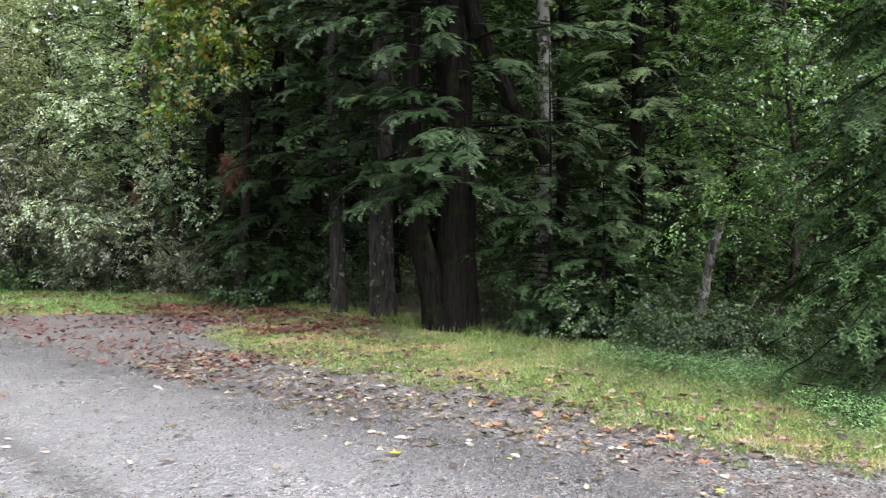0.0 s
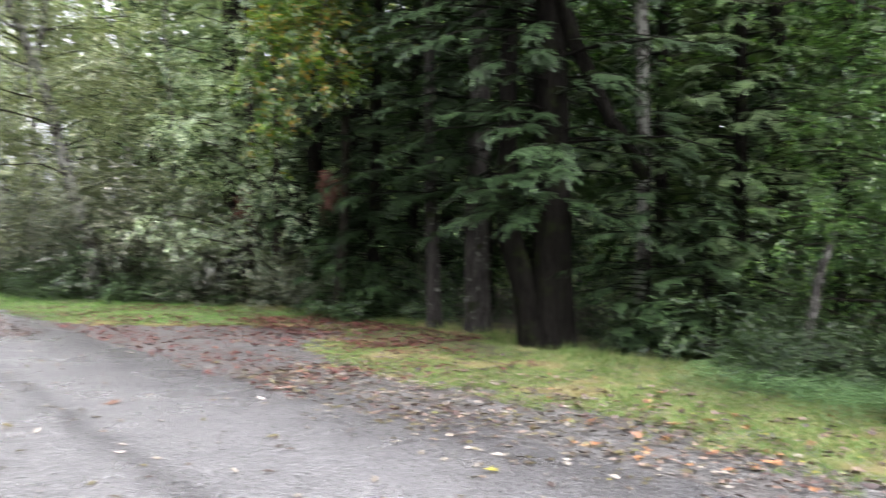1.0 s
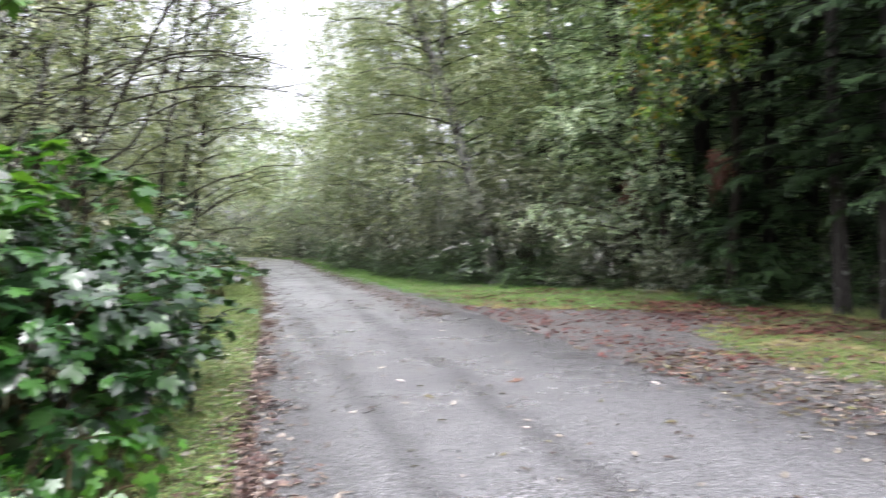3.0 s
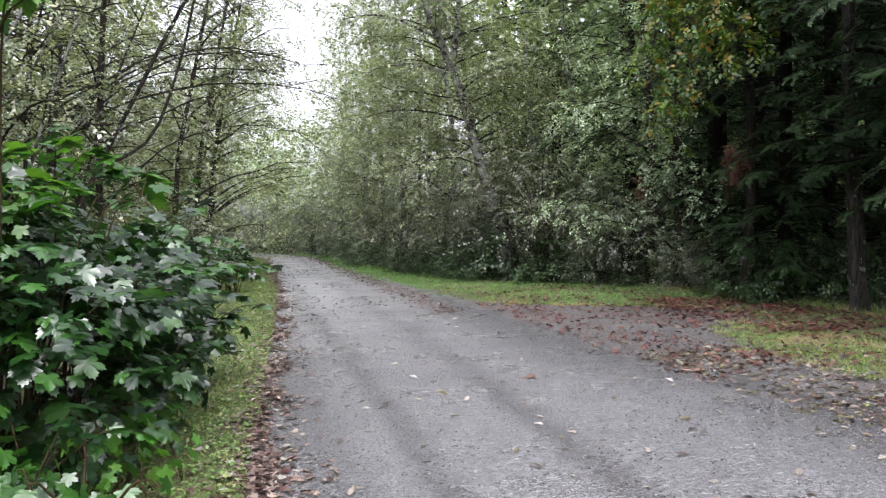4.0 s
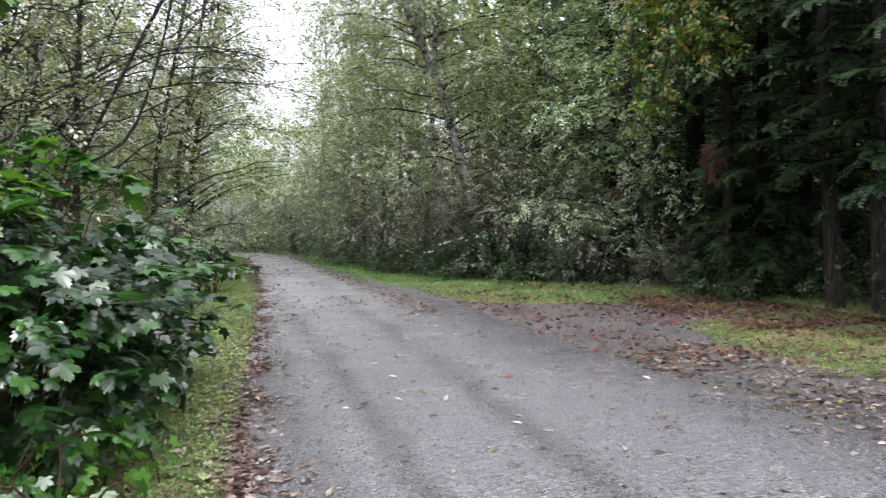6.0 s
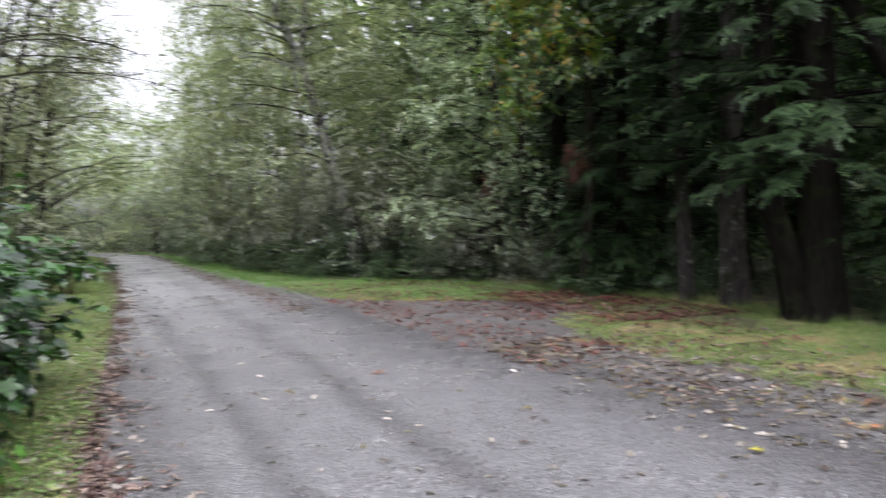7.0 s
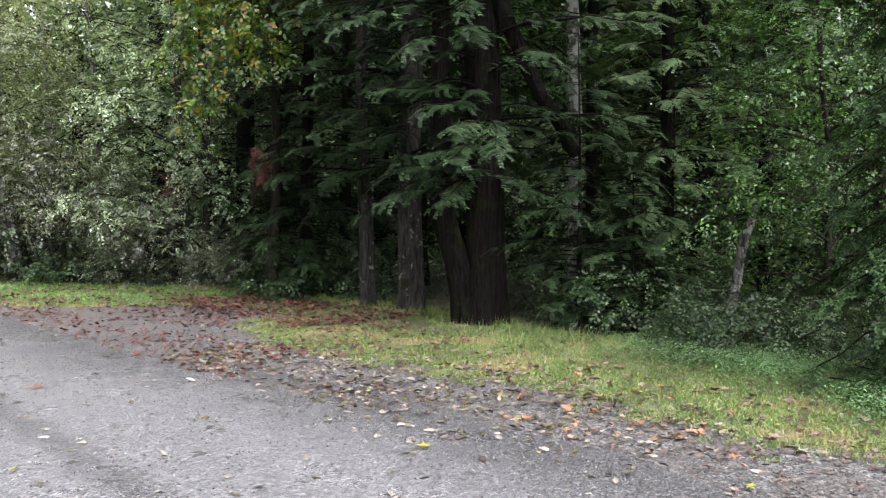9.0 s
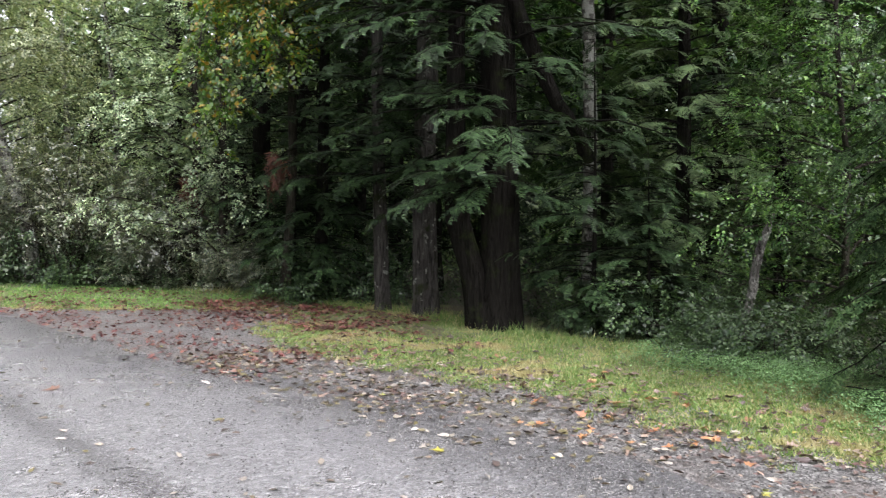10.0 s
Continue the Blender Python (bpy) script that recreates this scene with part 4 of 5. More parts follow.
for x, y, h, low, rad, needles, label, sd in [
        (2.3, 16.2, 17, 0.8, 2.4, M_HEMLOCK_PALE_LIT, "soft green hemlock behind the grey trunk", 21), (5.2, 15.2, 16, 1.2, 2.6, M_HEMLOCK_PALE_LIT, "soft green hemlock behind the small trees", 22),
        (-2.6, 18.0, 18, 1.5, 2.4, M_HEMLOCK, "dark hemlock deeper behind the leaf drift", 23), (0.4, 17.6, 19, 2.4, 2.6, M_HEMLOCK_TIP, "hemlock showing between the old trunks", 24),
        (-5.6, 20.8, 18, 1.2, 2.4, M_HEMLOCK_PALE_LIT, "grey-green hemlock behind the cottonwoods", 25), (-7.8, 21.6, 17, 1.4, 2.5, M_HEMLOCK_PALE_LIT, "pale feathery hemlock behind the alder", 26)]:
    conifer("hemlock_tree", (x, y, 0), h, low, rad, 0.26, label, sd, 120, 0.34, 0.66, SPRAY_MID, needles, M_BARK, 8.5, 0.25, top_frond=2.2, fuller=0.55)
broadleaf("grey_trunk_tree", (1.72, 14.2, 0), [([(0, 0, -0.1), (0.02, 0, 3), (-0.05, 0, 7), (0.1, 0.2, 12)], 0.28, 0.16)], [(0, 14, 0.45, 1.0, 2.6, 0.4)],
          "grey-barked tree standing among the conifers", 10, 0.15, 20, 8, M_GREEN, M_BARK_ALDER)

# ---------- broadleaf trees of the verge ----------
broadleaf("alder_tree", (-10.6, 19.6, 0), [([(0, 0, -0.1), (-0.1, 0, 1.2), (-0.35, -0.2, 2.4), (-0.56, -0.45, 3.4), (-0.82, -0.65, 4.8), (-1.15, -0.85, 5.9), (-1.6, -1.1, 7.3), (-2.3, -1.4, 10.5)], 0.36, 0.14),
                                            ([(-1.0, -0.8, 5.5), (-0.85, -0.7, 6.6), (-0.8, -0.6, 8), (-0.6, -0.5, 11)], 0.17, 0.07)],
          [(0, 26, 0.3, 1.0, 3.4, 0.3), (1, 12, 0.2, 1.0, 3.0, 0.35)], "leaning alder with pale lichened trunk forking above", 12, 0.066, 60, 26, M_ALDER, M_BARK_ALDER, spread=0.28, bare=3,
          extra=[([(-0.65, -0.5, 3.9), (-0.35, -0.6, 4.3), (0.4, -0.7, 4.9)], 0.07), ([(-0.95, -0.7, 5.3), (-1.5, -1.9, 5.5), (-2.2, -2.9, 5.2)], 0.08), ([(-1.2, -0.9, 6.2), (-2.0, -2.2, 6.7), (-2.6, -3.4, 6.5)], 0.08)])
broadleaf("maple_tree", (-3.75, 15.9, 0), [([(0, 0, -0.1), (0.1, 0.1, 3), (0.0, 0.0, 6), (-0.2, -0.4, 9)], 0.2, 0.1)], [(0, 12, 0.55, 1.0, 2.2, 0.3)],
          "maple with green and yellow turning leaves", 13, 0.085, 34, 24, M_TURNING, M_BARK_TWIG, TWIGS_FINE, bare=2,
          extra=[([(0, 0, 6.0), (0.3, -0.9, 5.6), (0.35, -1.6, 4.7), (0.3, -1.9, 3.9)], 0.05), ([(0, 0, 5.8), (-0.3, -0.9, 5.5), (-0.6, -1.6, 4.6), (-0.7, -1.9, 3.3)], 0.06), ([(0, 0, 6.4), (-0.7, -1.0, 5.9), (-1.0, -1.7, 4.8), (-1.1, -1.9, 3.7)], 0.06), ([(0, 0, 6.0), (0.1, -1.2, 5.8), (0.0, -2.0, 4.6)], 0.05)])
for x, y, h, sd in [(-6.6, 19.2, 11, 14), (-8.3, 22.2, 13, 15), (-5.7, 18.3, 10, 17)]:
    broadleaf("cottonwood_tree", (x, y, 0), [([(0, 0, -0.1), (0.1, 0, h * 0.3), (-0.1, 0.1, h * 0.65), (0, 0, h)], 0.24, 0.05)], [(0, 38, 0.06, 1.0, 2.6, 0.4)],
              "grey-green leafy tree behind the verge", sd, 0.06, 36, 22, M_COTTON, M_BARK_TWIG, spread=0.26, bare=3)
broadleaf("cascara_tree", (4.35, 10.7, 0), [([(0, 0, -0.1), (0.1, 0, 2), (-0.1, -0.1, 4.2), (0.1, 0, 7.5)], 0.10, 0.03)], [(0, 40, 0.06, 1.0, 2.1, 0.3)],
          "small bright green tree with layered leafy sprays", 16, 0.045, 42, 28, M_GREEN, M_BARK_TWIG, TWIGS, flat=0.12, tilt=0.25, spread=0.2, bare=2)
broadleaf("cascara_tree", (5.8, 12.5, 0), [([(0, 0, -0.1), (0.1, 0, 2.5), (-0.1, -0.1, 5), (0.1, 0, 9)], 0.14, 0.03)], [(0, 38, 0.08, 1.0, 2.9, 0.3)],
          "bright green leafy tree behind the shrubs", 17, 0.075, 28, 20, M_GREEN, M_BARK_TWIG, flat=0.12, spread=0.24, bare=3)

# ---------- far woods: a few kinds of tree, repeated ----------
proto = [
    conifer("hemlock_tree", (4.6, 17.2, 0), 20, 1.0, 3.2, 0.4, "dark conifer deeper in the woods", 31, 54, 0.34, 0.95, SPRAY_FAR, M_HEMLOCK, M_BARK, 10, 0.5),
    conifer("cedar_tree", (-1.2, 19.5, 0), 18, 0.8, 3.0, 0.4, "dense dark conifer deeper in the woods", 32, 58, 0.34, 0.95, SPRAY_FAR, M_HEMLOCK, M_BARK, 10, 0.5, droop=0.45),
]
leafy = [
    broadleaf("alder_tree", spot(27, 9), [([(0, 0, -0.1), (0.1, 0, 4), (-0.2, 0.2, 8), (0.2, 0.1, 13)], 0.24, 0.05)], [(0, 32, 0.06, 1.0, 3.0, 0.45)],
              "slim alder in the woods beside the road", 33, 0.14, 18, 11, M_ALDER, M_BARK_ALDER, spread=0.3, bare=6),
    broadleaf("alder_tree", spot(33, 7), [([(0, 0, -0.1), (-0.2, 0, 4), (0.3, 0.2, 8), (0.5, 0.4, 14)], 0.22, 0.05)], [(0, 32, 0.08, 1.0, 3.2, 0.45)],
              "slim alder with thin yellowing crown", 34, 0.14, 18, 11, M_ALDER, M_BARK_ALDER, spread=0.3, bare=6),
    broadleaf("cottonwood_tree", spot(24, 12), [([(0, 0, -0.1), (0.1, 0, 4), (-0.1, 0.2, 9), (0.1, 0.1, 15)], 0.3, 0.05)], [(0, 34, 0.06, 1.0, 3.2, 0.4)],
              "grey-green leafy tree in the woods", 35, 0.15, 18, 11, M_COTTON, M_BARK_ALDER, spread=0.3, bare=6),
]
roadside = broadleaf("alder_tree", spot(21.5, -1.9), [([(0, 0, -0.1), (0.15, 0.15, 3), (0.6, 0.6, 6), (1.3, 1.25, 10.5)], 0.16, 0.04)], [(0, 30, 0.12, 1.0, 3.0, 0.45)],
                     "slim roadside alder with fine yellowing leaves", 36, 0.095, 26, 10, M_ALDER, M_BARK_TWIG, spread=0.28, bare=2)
r = np.random.default_rng(51)


def repeat(ob, a, s, scale):
    x, y = rc(a, s)
    return copy_thing(ob, pose(float(x), float(y), 0, 0, 0, float(r.uniform(0, 360))) @ Matrix.Scale(float(scale), 4))


for a, s in [(-6, 14), (0, 13), (4, 16), (11, 18.0), (15.5, 15.5), (18.5, 12.2), (21, 11), (24.5, 11.4), (28, 11), (32, 11), (37, 11), (43, 10), (10, -12), (14.5, -10.5), (20, -11), (27, -10), (17, 12.6), (21, 14.5), (24, 17)]:
    repeat(proto[int(r.integers(0, 2))], a + r.normal(0, 0.4), s + r.normal(0, 0.4), r.uniform(0.85, 1.15))
for a, s in [(23.5, 8.8), (27, 6.6), (31, 9), (32.5, 5.4), (36, 4.9), (40.5, 4.6), (34, 6.4), (39, 5.6), (43, 8), (46, 4.8), (54, 5.5)]:
    repeat(leafy[int(r.integers(0, 3))], a + r.normal(0, 0.4), s + r.normal(0, 0.3), r.uniform(0.8, 1.05))
for a, s in [(51, 1.5), (53, -3), (57, -7), (60, 0)]:
    repeat(leafy[int(r.integers(0, 2))], a, s, r.uniform(0.6, 0.72))
for a, s in [(23.5, -1.5), (26.0, -1.3), (29, -1.4), (33, -1.5), (17.5, -5.4), (20, -4.4), (24, -4.6), (13, -6.4), (37.5, -2.2)]:
    x, y = rc(a, s)
    copy_thing(roadside, pose(float(x), float(y), 0, 0, 0, float(r.uniform(-45, 45))) @ Matrix.Scale(float(r.uniform(0.85, 1.05)), 4))
for a, s in [(28, -4.8), (40, -6), (44, -9), (22, -8), (8, -7.0)]:
    repeat(leafy[int(r.integers(0, 2))], a + r.normal(0, 0.4), s + r.normal(0, 0.3), r.uniform(0.75, 1.0))
# unseen trees behind the camera, added to close in the light
for a, s in [(-9, -4), (-13, 9), (-4, -7), (-20, 3)]:
    repeat(leafy[int(r.integers(0, 3))], a, s, r.uniform(0.9, 1.1))
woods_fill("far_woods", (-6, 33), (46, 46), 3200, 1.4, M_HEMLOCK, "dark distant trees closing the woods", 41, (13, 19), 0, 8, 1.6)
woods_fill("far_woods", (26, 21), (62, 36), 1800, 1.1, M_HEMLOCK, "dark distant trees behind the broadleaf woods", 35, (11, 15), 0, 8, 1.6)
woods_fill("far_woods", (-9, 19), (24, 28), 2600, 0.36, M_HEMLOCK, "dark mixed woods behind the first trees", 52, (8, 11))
# added above the view, only to keep skylight out of the conifer woods
woods_fill("far_woods", (6, 19), (24, 30), 1200, 0.5, M_HEMLOCK, "unseen closed dark crowns added over the woods to block skylight", 49, (11, 19), 8.5, 10, 1.3)
woods_fill("far_woods", (19, 9.5), (36, 14), 3400, 0.16, M_HEMLOCK_PALE_LIT, "grey-green woods behind the leaning alder", 40, (8, 12))
woods_fill("far_woods", (9, -13), (25, -6.5), 3000, 0.26, M_ALDER_DARK, "dim leafy woods behind the slim alders", 39, (8, 11))
woods_fill("far_woods", (22, 12), (60, 24), 1800, 0.30, M_COTTON, "green broadleaf woods beyond the verge", 53, (7, 14))
# unseen leaf layer, added to darken the broadleaf woods below
woods_fill("far_woods", (22, 8), (60, 26), 1500, 0.4, M_COTTON, "unseen closed green crowns added over the broadleaf woods to block skylight", 51, (10, 15), 8.0, 10, 1.2)
woods_fill("far_woods", (0, -24), (56, -9), 2600, 0.30, M_ALDER, "thin alder woods behind the roadside trees", 54, (9, 15))
# unseen leaf layer, added to darken the alder woods below
woods_fill("far_woods", (2, -26), (46, -9), 1400, 0.36, M_ALDER_DARK, "unseen closed crowns added over the alder woods to block skylight", 43, (9, 15), 7.0, 10, 1.2)
# distant haze is put into the colour here by using paler leaves
woods_fill("far_woods", (58, -26), (80, 12), 2200, 0.28, M_COTTON, "green woods where the road bends away, haze put into a paler leaf colour", 55, (6, 11))
woods_fill("far_woods", (18, -8), (56, -2.6), 4200, 0.11, M_ALDER, "fine-leaved alders lining the road", 57, (4, 11))
woods_fill("far_woods", (30, 4.2), (58, 11), 3400, 0.10, M_ALDER, "fine-leaved alders lining the far verge", 58, (4, 12))
# paler leaves again stand in for haze at the road's end
woods_fill("far_woods", (46, -13), (62, 6), 4600, 0.17, M_COTTON, "alders where the road bends away, haze put into a paler leaf colour", 59, (7, 10))
woods_fill("far_woods", (8, -14), (26, -5.2), 6500, 0.115, M_ALDER, "dim alder woods behind the glossy bush", 60, (9, 14))
woods_fill("far_woods", (-6, 17), (24, 21), 3200, 0.17, M_GREEN, "dim green woods closing the view between the trunks", 42, (9, 12))
# pale leaves stand in for daylight falling behind the trunks
woods_fill("far_woods", (6, 13.5), (20, 17), 1700, 0.085, M_COTTON, "leafy woods showing between the old hemlocks, daylight put into pale leaf colour", 50, (2, 5))
woods_fill("far_woods", (24, 3.6), (42, 8), 5200, 0.07, M_ALDER, "alder boughs hanging over the far verge", 48, (5, 12), 2.0)
woods_fill("far_woods", (26, 3.3), (46, 5.6), 4400, 0.07, M_ALDER, "alder boughs hanging over the road", 47, (10, 15), 4.0)
woods_fill("far_woods", (2, -28), (34, -14), 2200, 0.85, M_ALDER_DARK, "deep woods far behind the bush", 45, (12, 18))
woods_fill("far_woods", (19, -3.2), (50, -0.9), 4000, 0.068, M_ALDER, "alder boughs hanging over the road edge", 46, (6, 10), 2.5)
woods_fill("far_woods", (24, -1.4), (44, 0.5), 2000, 0.068, M_ALDER, "alder sprays reaching over the road", 38, (7, 10), 5.0)
woods_fill("far_woods", (44, 1.0), (52, 4.8), 1900, 0.11, M_ALDER, "pale alders in the bend of the road", 37, (6.5, 7.5))
woods_fill("far_woods", (28, -18), (66, -3.5), 3000, 0.26, M_ALDER_DARK, "dull alder woods along the road", 36, (12, 17))
# out of view as well: added to hold back light from behind
woods_fill("far_woods", (-40, -20), (-22, 24), 500, 0.6, M_ALDER, "unseen woods added behind the camera to close in the light", 56, (6, 14))
woods_fill("far_woods", (0, 15), (14, 22), 1500, 0.24, M_HEMLOCK_TIP, "dim leafy woods deep behind the small green trees", 44, (6, 12))

# alders that lean over the road, with long arching limbs
def arc(base, *points):
    return [(*(float(q) for q in rc(a - base[0], s - base[1])), z) for a, s, z in points]


B1, B2, B3 = (14.3, -3.4), (16.4, -2.7), (12.9, -2.6)
broadleaf("alder_tree", spot(*B1), [([(0, 0, -0.1), (0.0, 0.1, 3), (0.2, 0.2, 6), (0.5, 0.4, 11)], 0.12, 0.04)], [(0, 20, 0.25, 1.0, 2.2, 0.5)],
          "slim alder with dark limbs arching over the road", 61, 0.06, 24, 10, M_ALDER_DARK, M_BARK_TWIG, spread=0.22,
          extra=[(arc(B1, (14.2, -3.3, 2.0), (13.84, -2.36, 3.19), (14.0, -0.88, 3.72), (14.0, 0.3, 3.75), (13.98, 1.21, 3.62)), 0.05), (arc(B1, (14.4, -3.3, 2.7), (14.9, -2.08, 4.0), (15.0, -0.74, 4.56), (15.0, 0.2, 4.5), (15.0, 1.03, 4.3)), 0.05),
                 (arc(B1, (14.2, -3.3, 2.3), (14.0, -2.2, 3.5), (14.0, -1.2, 4.0), (14.2, -0.2, 4.1), (14.2, 0.5, 4.0)), 0.035)])
broadleaf("alder_tree", spot(*B2), [([(0, 0, -0.1), (0.1, 0.1, 3), (0.3, 0.2, 6), (0.8, 0.5, 11)], 0.16, 0.05)], [(0, 20, 0.2, 1.0, 2.2, 0.5)],
          "slim alder bending towards the road", 62, 0.06, 24, 10, M_ALDER_DARK, M_BARK_TWIG, spread=0.22, extra=[(arc(B2, (16.3, -2.6, 1.9), (16.0, -1.6, 2.9), (16.02, -0.83, 3.25), (16.0, 0.0, 3.39), (16.0, 0.96, 3.2)), 0.04)])
broadleaf("alder_tree", spot(*B3), [(arc(B3, (12.9, -2.6, -0.1), (12.9, -2.4, 1.6), (12.9, -1.91, 2.8), (13.0, -0.86, 4.84), (13.2, 0.1, 6.4)), 0.09, 0.04), (arc(B3, (12.9, -2.5, 0.5), (12.8, -2.2, 2.2), (12.97, -1.39, 2.9), (13.0, -0.87, 4.43), (13.1, -0.5, 6.0)), 0.06, 0.03)], [(0, 12, 0.45, 1.0, 1.6, 0.4), (1, 8, 0.5, 1.0, 1.3, 0.4)],
          "leaning alder with dark stems behind the leafy bush", 70, 0.06, 24, 10, M_ALDER_DARK, M_BARK_TWIG, spread=0.22)
for a, s, sd in [(11.5, -3.2, 63), (9.5, -4.6, 64), (12.8, -4.6, 65), (16.2, -3.4, 66), (10.4, -3.9, 67), (14.0, -5.2, 68), (8.4, -3.8, 69)]:
    k = 0.3 * (sd % 3)
    broadleaf("alder_tree", spot(a, s), [([(0, 0, -0.1), (0.1, 0.0, 3), (0.1 + k, 0.3, 6), (0.4 + k, 0.5, 11)], 0.10, 0.04), ([(0.05, 0, 0.5), (0.4, 0.4, 2.4), (0.8 + k, 0.9 + k, 4.4), (1.7, 1.9, 7.5)], 0.06, 0.025), ([(0, 0.05, 0.3), (-0.3, 0.1, 3), (-0.5, 0.5 - k, 6), (-0.6, 0.6, 9)], 0.06, 0.03)],
              [(0, 15, 0.25, 1.0, 2.2, 0.5), (1, 9, 0.4, 1.0, 1.6, 0.4)], "slim many-stemmed alder rising behind the leafy bush", sd, 0.06, 26, 11, M_ALDER if sd % 2 else M_ALDER_DARK, M_BARK_ALDER if sd % 2 else M_BARK_TWIG, spread=0.26, bare=2)

# ---------- undergrowth ----------
bushes = [
    shrub("shrub", spot(19.5, 8.3), (1.6, 1.4, 2.0), "grey-green leafy shrub at the edge of the woods", 71, 18, 0.055, 9000, M_ALDER_DARK, lift=0.12),
    shrub("shrub", spot(21.5, 7.6), (1.7, 1.5, 2.6), "dull green twiggy shrub at the edge of the woods", 72, 30, 0.05, 10000, M_ALDER_DARK, lift=0.32),
    shrub("shrub", spot(25.2, 5.6), (2.2, 1.9, 3.2), "dull green twiggy shrub beside the road", 74, 22, 0.075, 6600, M_ALDER_DARK, lift=0.1),
    shrub("shrub", spot(6.0, 9.5), (1.2, 1.1, 1.3), "low green shrub under the trees", 73, 14, 0.055, 5200, M_GREEN_SHADED),
]
for k, a, s, sc in [(0, 16.6, 8.9, 0.9), (0, 15.2, 9.3, 0.85), (3, 14.3, 9.6, 0.9), (0, 18.4, 8.4, 1.1), (0, 19.4, 7.9, 1.0), (0, 17.6, 9.4, 0.9), (0, 27.5, 5.4, 1.2), (2, 29.5, 5.0, 1.05), (2, 32, 4.8, 1.0), (3, 34.5, 4.6, 1.6), (2, 37, 4.4, 1.2), (3, 40, 3.9, 1.6), (2, 43, 3.0, 1.1), (2, 46, 3.2, 1.2), (3, 49, 2.0, 1.8), (2, 51, 0.6, 1.4),
                    (3, 4.6, 9.4, 0.75), (3, 7.6, 9.3, 0.7), (3, 3.4, 9.2, 0.8), (3, 5.4, 9.7, 1.0), (3, 3.6, 10.4, 1.3), (1, 20.1, 6.9, 1.5), (1, 21.6, 6.3, 1.35), (1, 18.4, 8.4, 1.2), (1, 23.6, 6.2, 1.4), (3, 19.2, 7.3, 1.0), (3, 22.4, 5.7, 0.9), (3, 24.6, 5.2, 1.1), (3, 26.6, 4.9, 1.0), (3, 17.2, 8.6, 0.9), (0, 15.8, 9.2, 0.75), (3, 28.6, 4.5, 1.1), (3, 4.6, 8.85, 0.85), (3, 4.85, 9.0, 0.8), (3, 4.28, 8.6, 0.8), (3, 4.7, 8.75, 0.85), (3, 4.9, 8.7, 0.75), (3, 4.45, 8.75, 0.75), (3, 5.1, 8.8, 0.75), (3, 4.2, 8.6, 0.7), (3, 4.05, 8.75, 0.8), (0, 20.5, 9.6, 1.3), (2, 22.5, 9, 1.1), (3, 9.5, 10.8, 0.9), (3, 12.2, 10.6, 0.9), (0, 14.6, 11, 1.0), (0, 16.4, 10.3, 0.9),
                    # dark shrubs at the alder's foot stand in for its shaded hollow
                    (3, 21.0, 6.55, 1.5), (3, 20.1, 7.2, 1.4), (3, 22.4, 6.0, 1.4), (3, 21.8, 6.9, 1.9), (3, 23.6, 5.5, 1.3), (3, 13.2, 9.3, 1.3), (3, 12.5, 9.6, 1.2), (3, 13.9, 9.0, 1.1), (3, 6.9, 9.4, 1.1), (3, 26, 4.7, 1.0), (3, 30.5, 4.4, 1.2), (3, 33, 4.3, 1.2), (3, 36.5, 4.2, 1.4), (3, 46, 3.4, 1.6), (3, 14.2, -1.5, 1.0), (2, 17, -1.9, 0.8), (2, 20, -1.9, 0.8), (2, 23, -1.9, 0.9), (2, 26, -1.8, 0.9), (2, 30, -1.9, 1.0), (2, 34, -2.1, 1.0), (2, 38, -2.2, 1.1), (2, 11.5, -3.0, 0.9), (2, 43, -3.6, 1.2)]:
    x, y = rc(a, s)
    copy_thing(bushes[k], pose(float(x), float(y), 0, 0, 0, float(r.uniform(0, 360))) @ Matrix.Scale(sc, 4))

# bleached broken snag among the shrubs
snag = thing("tree_snag", (2.95, 9.85, 0), "bleached broken tree snag leaning among green shrubs", "tree snag")
rs = np.random.default_rng(81)
sv = tube(curve_path([(-0.02, 0, -0.1), (0.05, 0, 0.6), (0.13, 0, 1.05), (0.2, -0.03, 1.35), (0.3, -0.06, 1.66)], 18, 0.008, rs), np.linspace(0.06, 0.038, 18) * np.array([1.2] + [1] * 13 + [1.05, 0.9, 0.7, 0.25]), 11, 0.10, rs)
piece("trunk", mesh_of("trunk", *sv, M_SNAG, True), snag)

# dead rusty boughs hanging in the conifers
for (x, y, z, w, n, sd) in [(-3.85, 15.6, 2.5, 0.10, 36, 91), (-6.6, 18.9, 2.3, 0.11, 26, 92)]:
    rd = np.random.default_rng(sd)
    dead = thing("dead_bough", (x, y, z), "dead rusty-brown conifer bough hanging down", "branch", "dead boughs")
    pp = rd.normal(0, 1, (n, 3)) * np.array([w, w * 0.6, 0.18])
    ww = np.column_stack([rd.normal(0, 0.35, n), rd.normal(0, 0.35, n), -np.ones(n)])
    piece("fronds", mesh_of("fronds", *scatter(*SPRAY_MID, pp, turns(ww, rd.normal(0, 1, (n, 3))), rd.uniform(0.2, 0.5, n)), M_DEAD), dead)
    piece("stem", mesh_of("stem", *tube([(0.6, 0.4, 0.5), (0.2, 0.1, 0.3), (0, 0, 0.1), (0, 0, -0.3)], [0.025, 0.02, 0.015, 0.006], 5), M_BARK), dead)

# soft herbs where the verge meets the woods
r = np.random.default_rng(95)
a = r.uniform(1.9, 5.6, 30000)
s = verge_outer(a) + r.normal(-0.15, 0.38, 30000)
keep = patchy(a, s, 1.3, 9.0) + 0.25 > 0
a, s = a[keep], s[keep]
m = len(a)
p = np.column_stack([rc(a, s), 0.04 + 0.20 * r.random(m)])
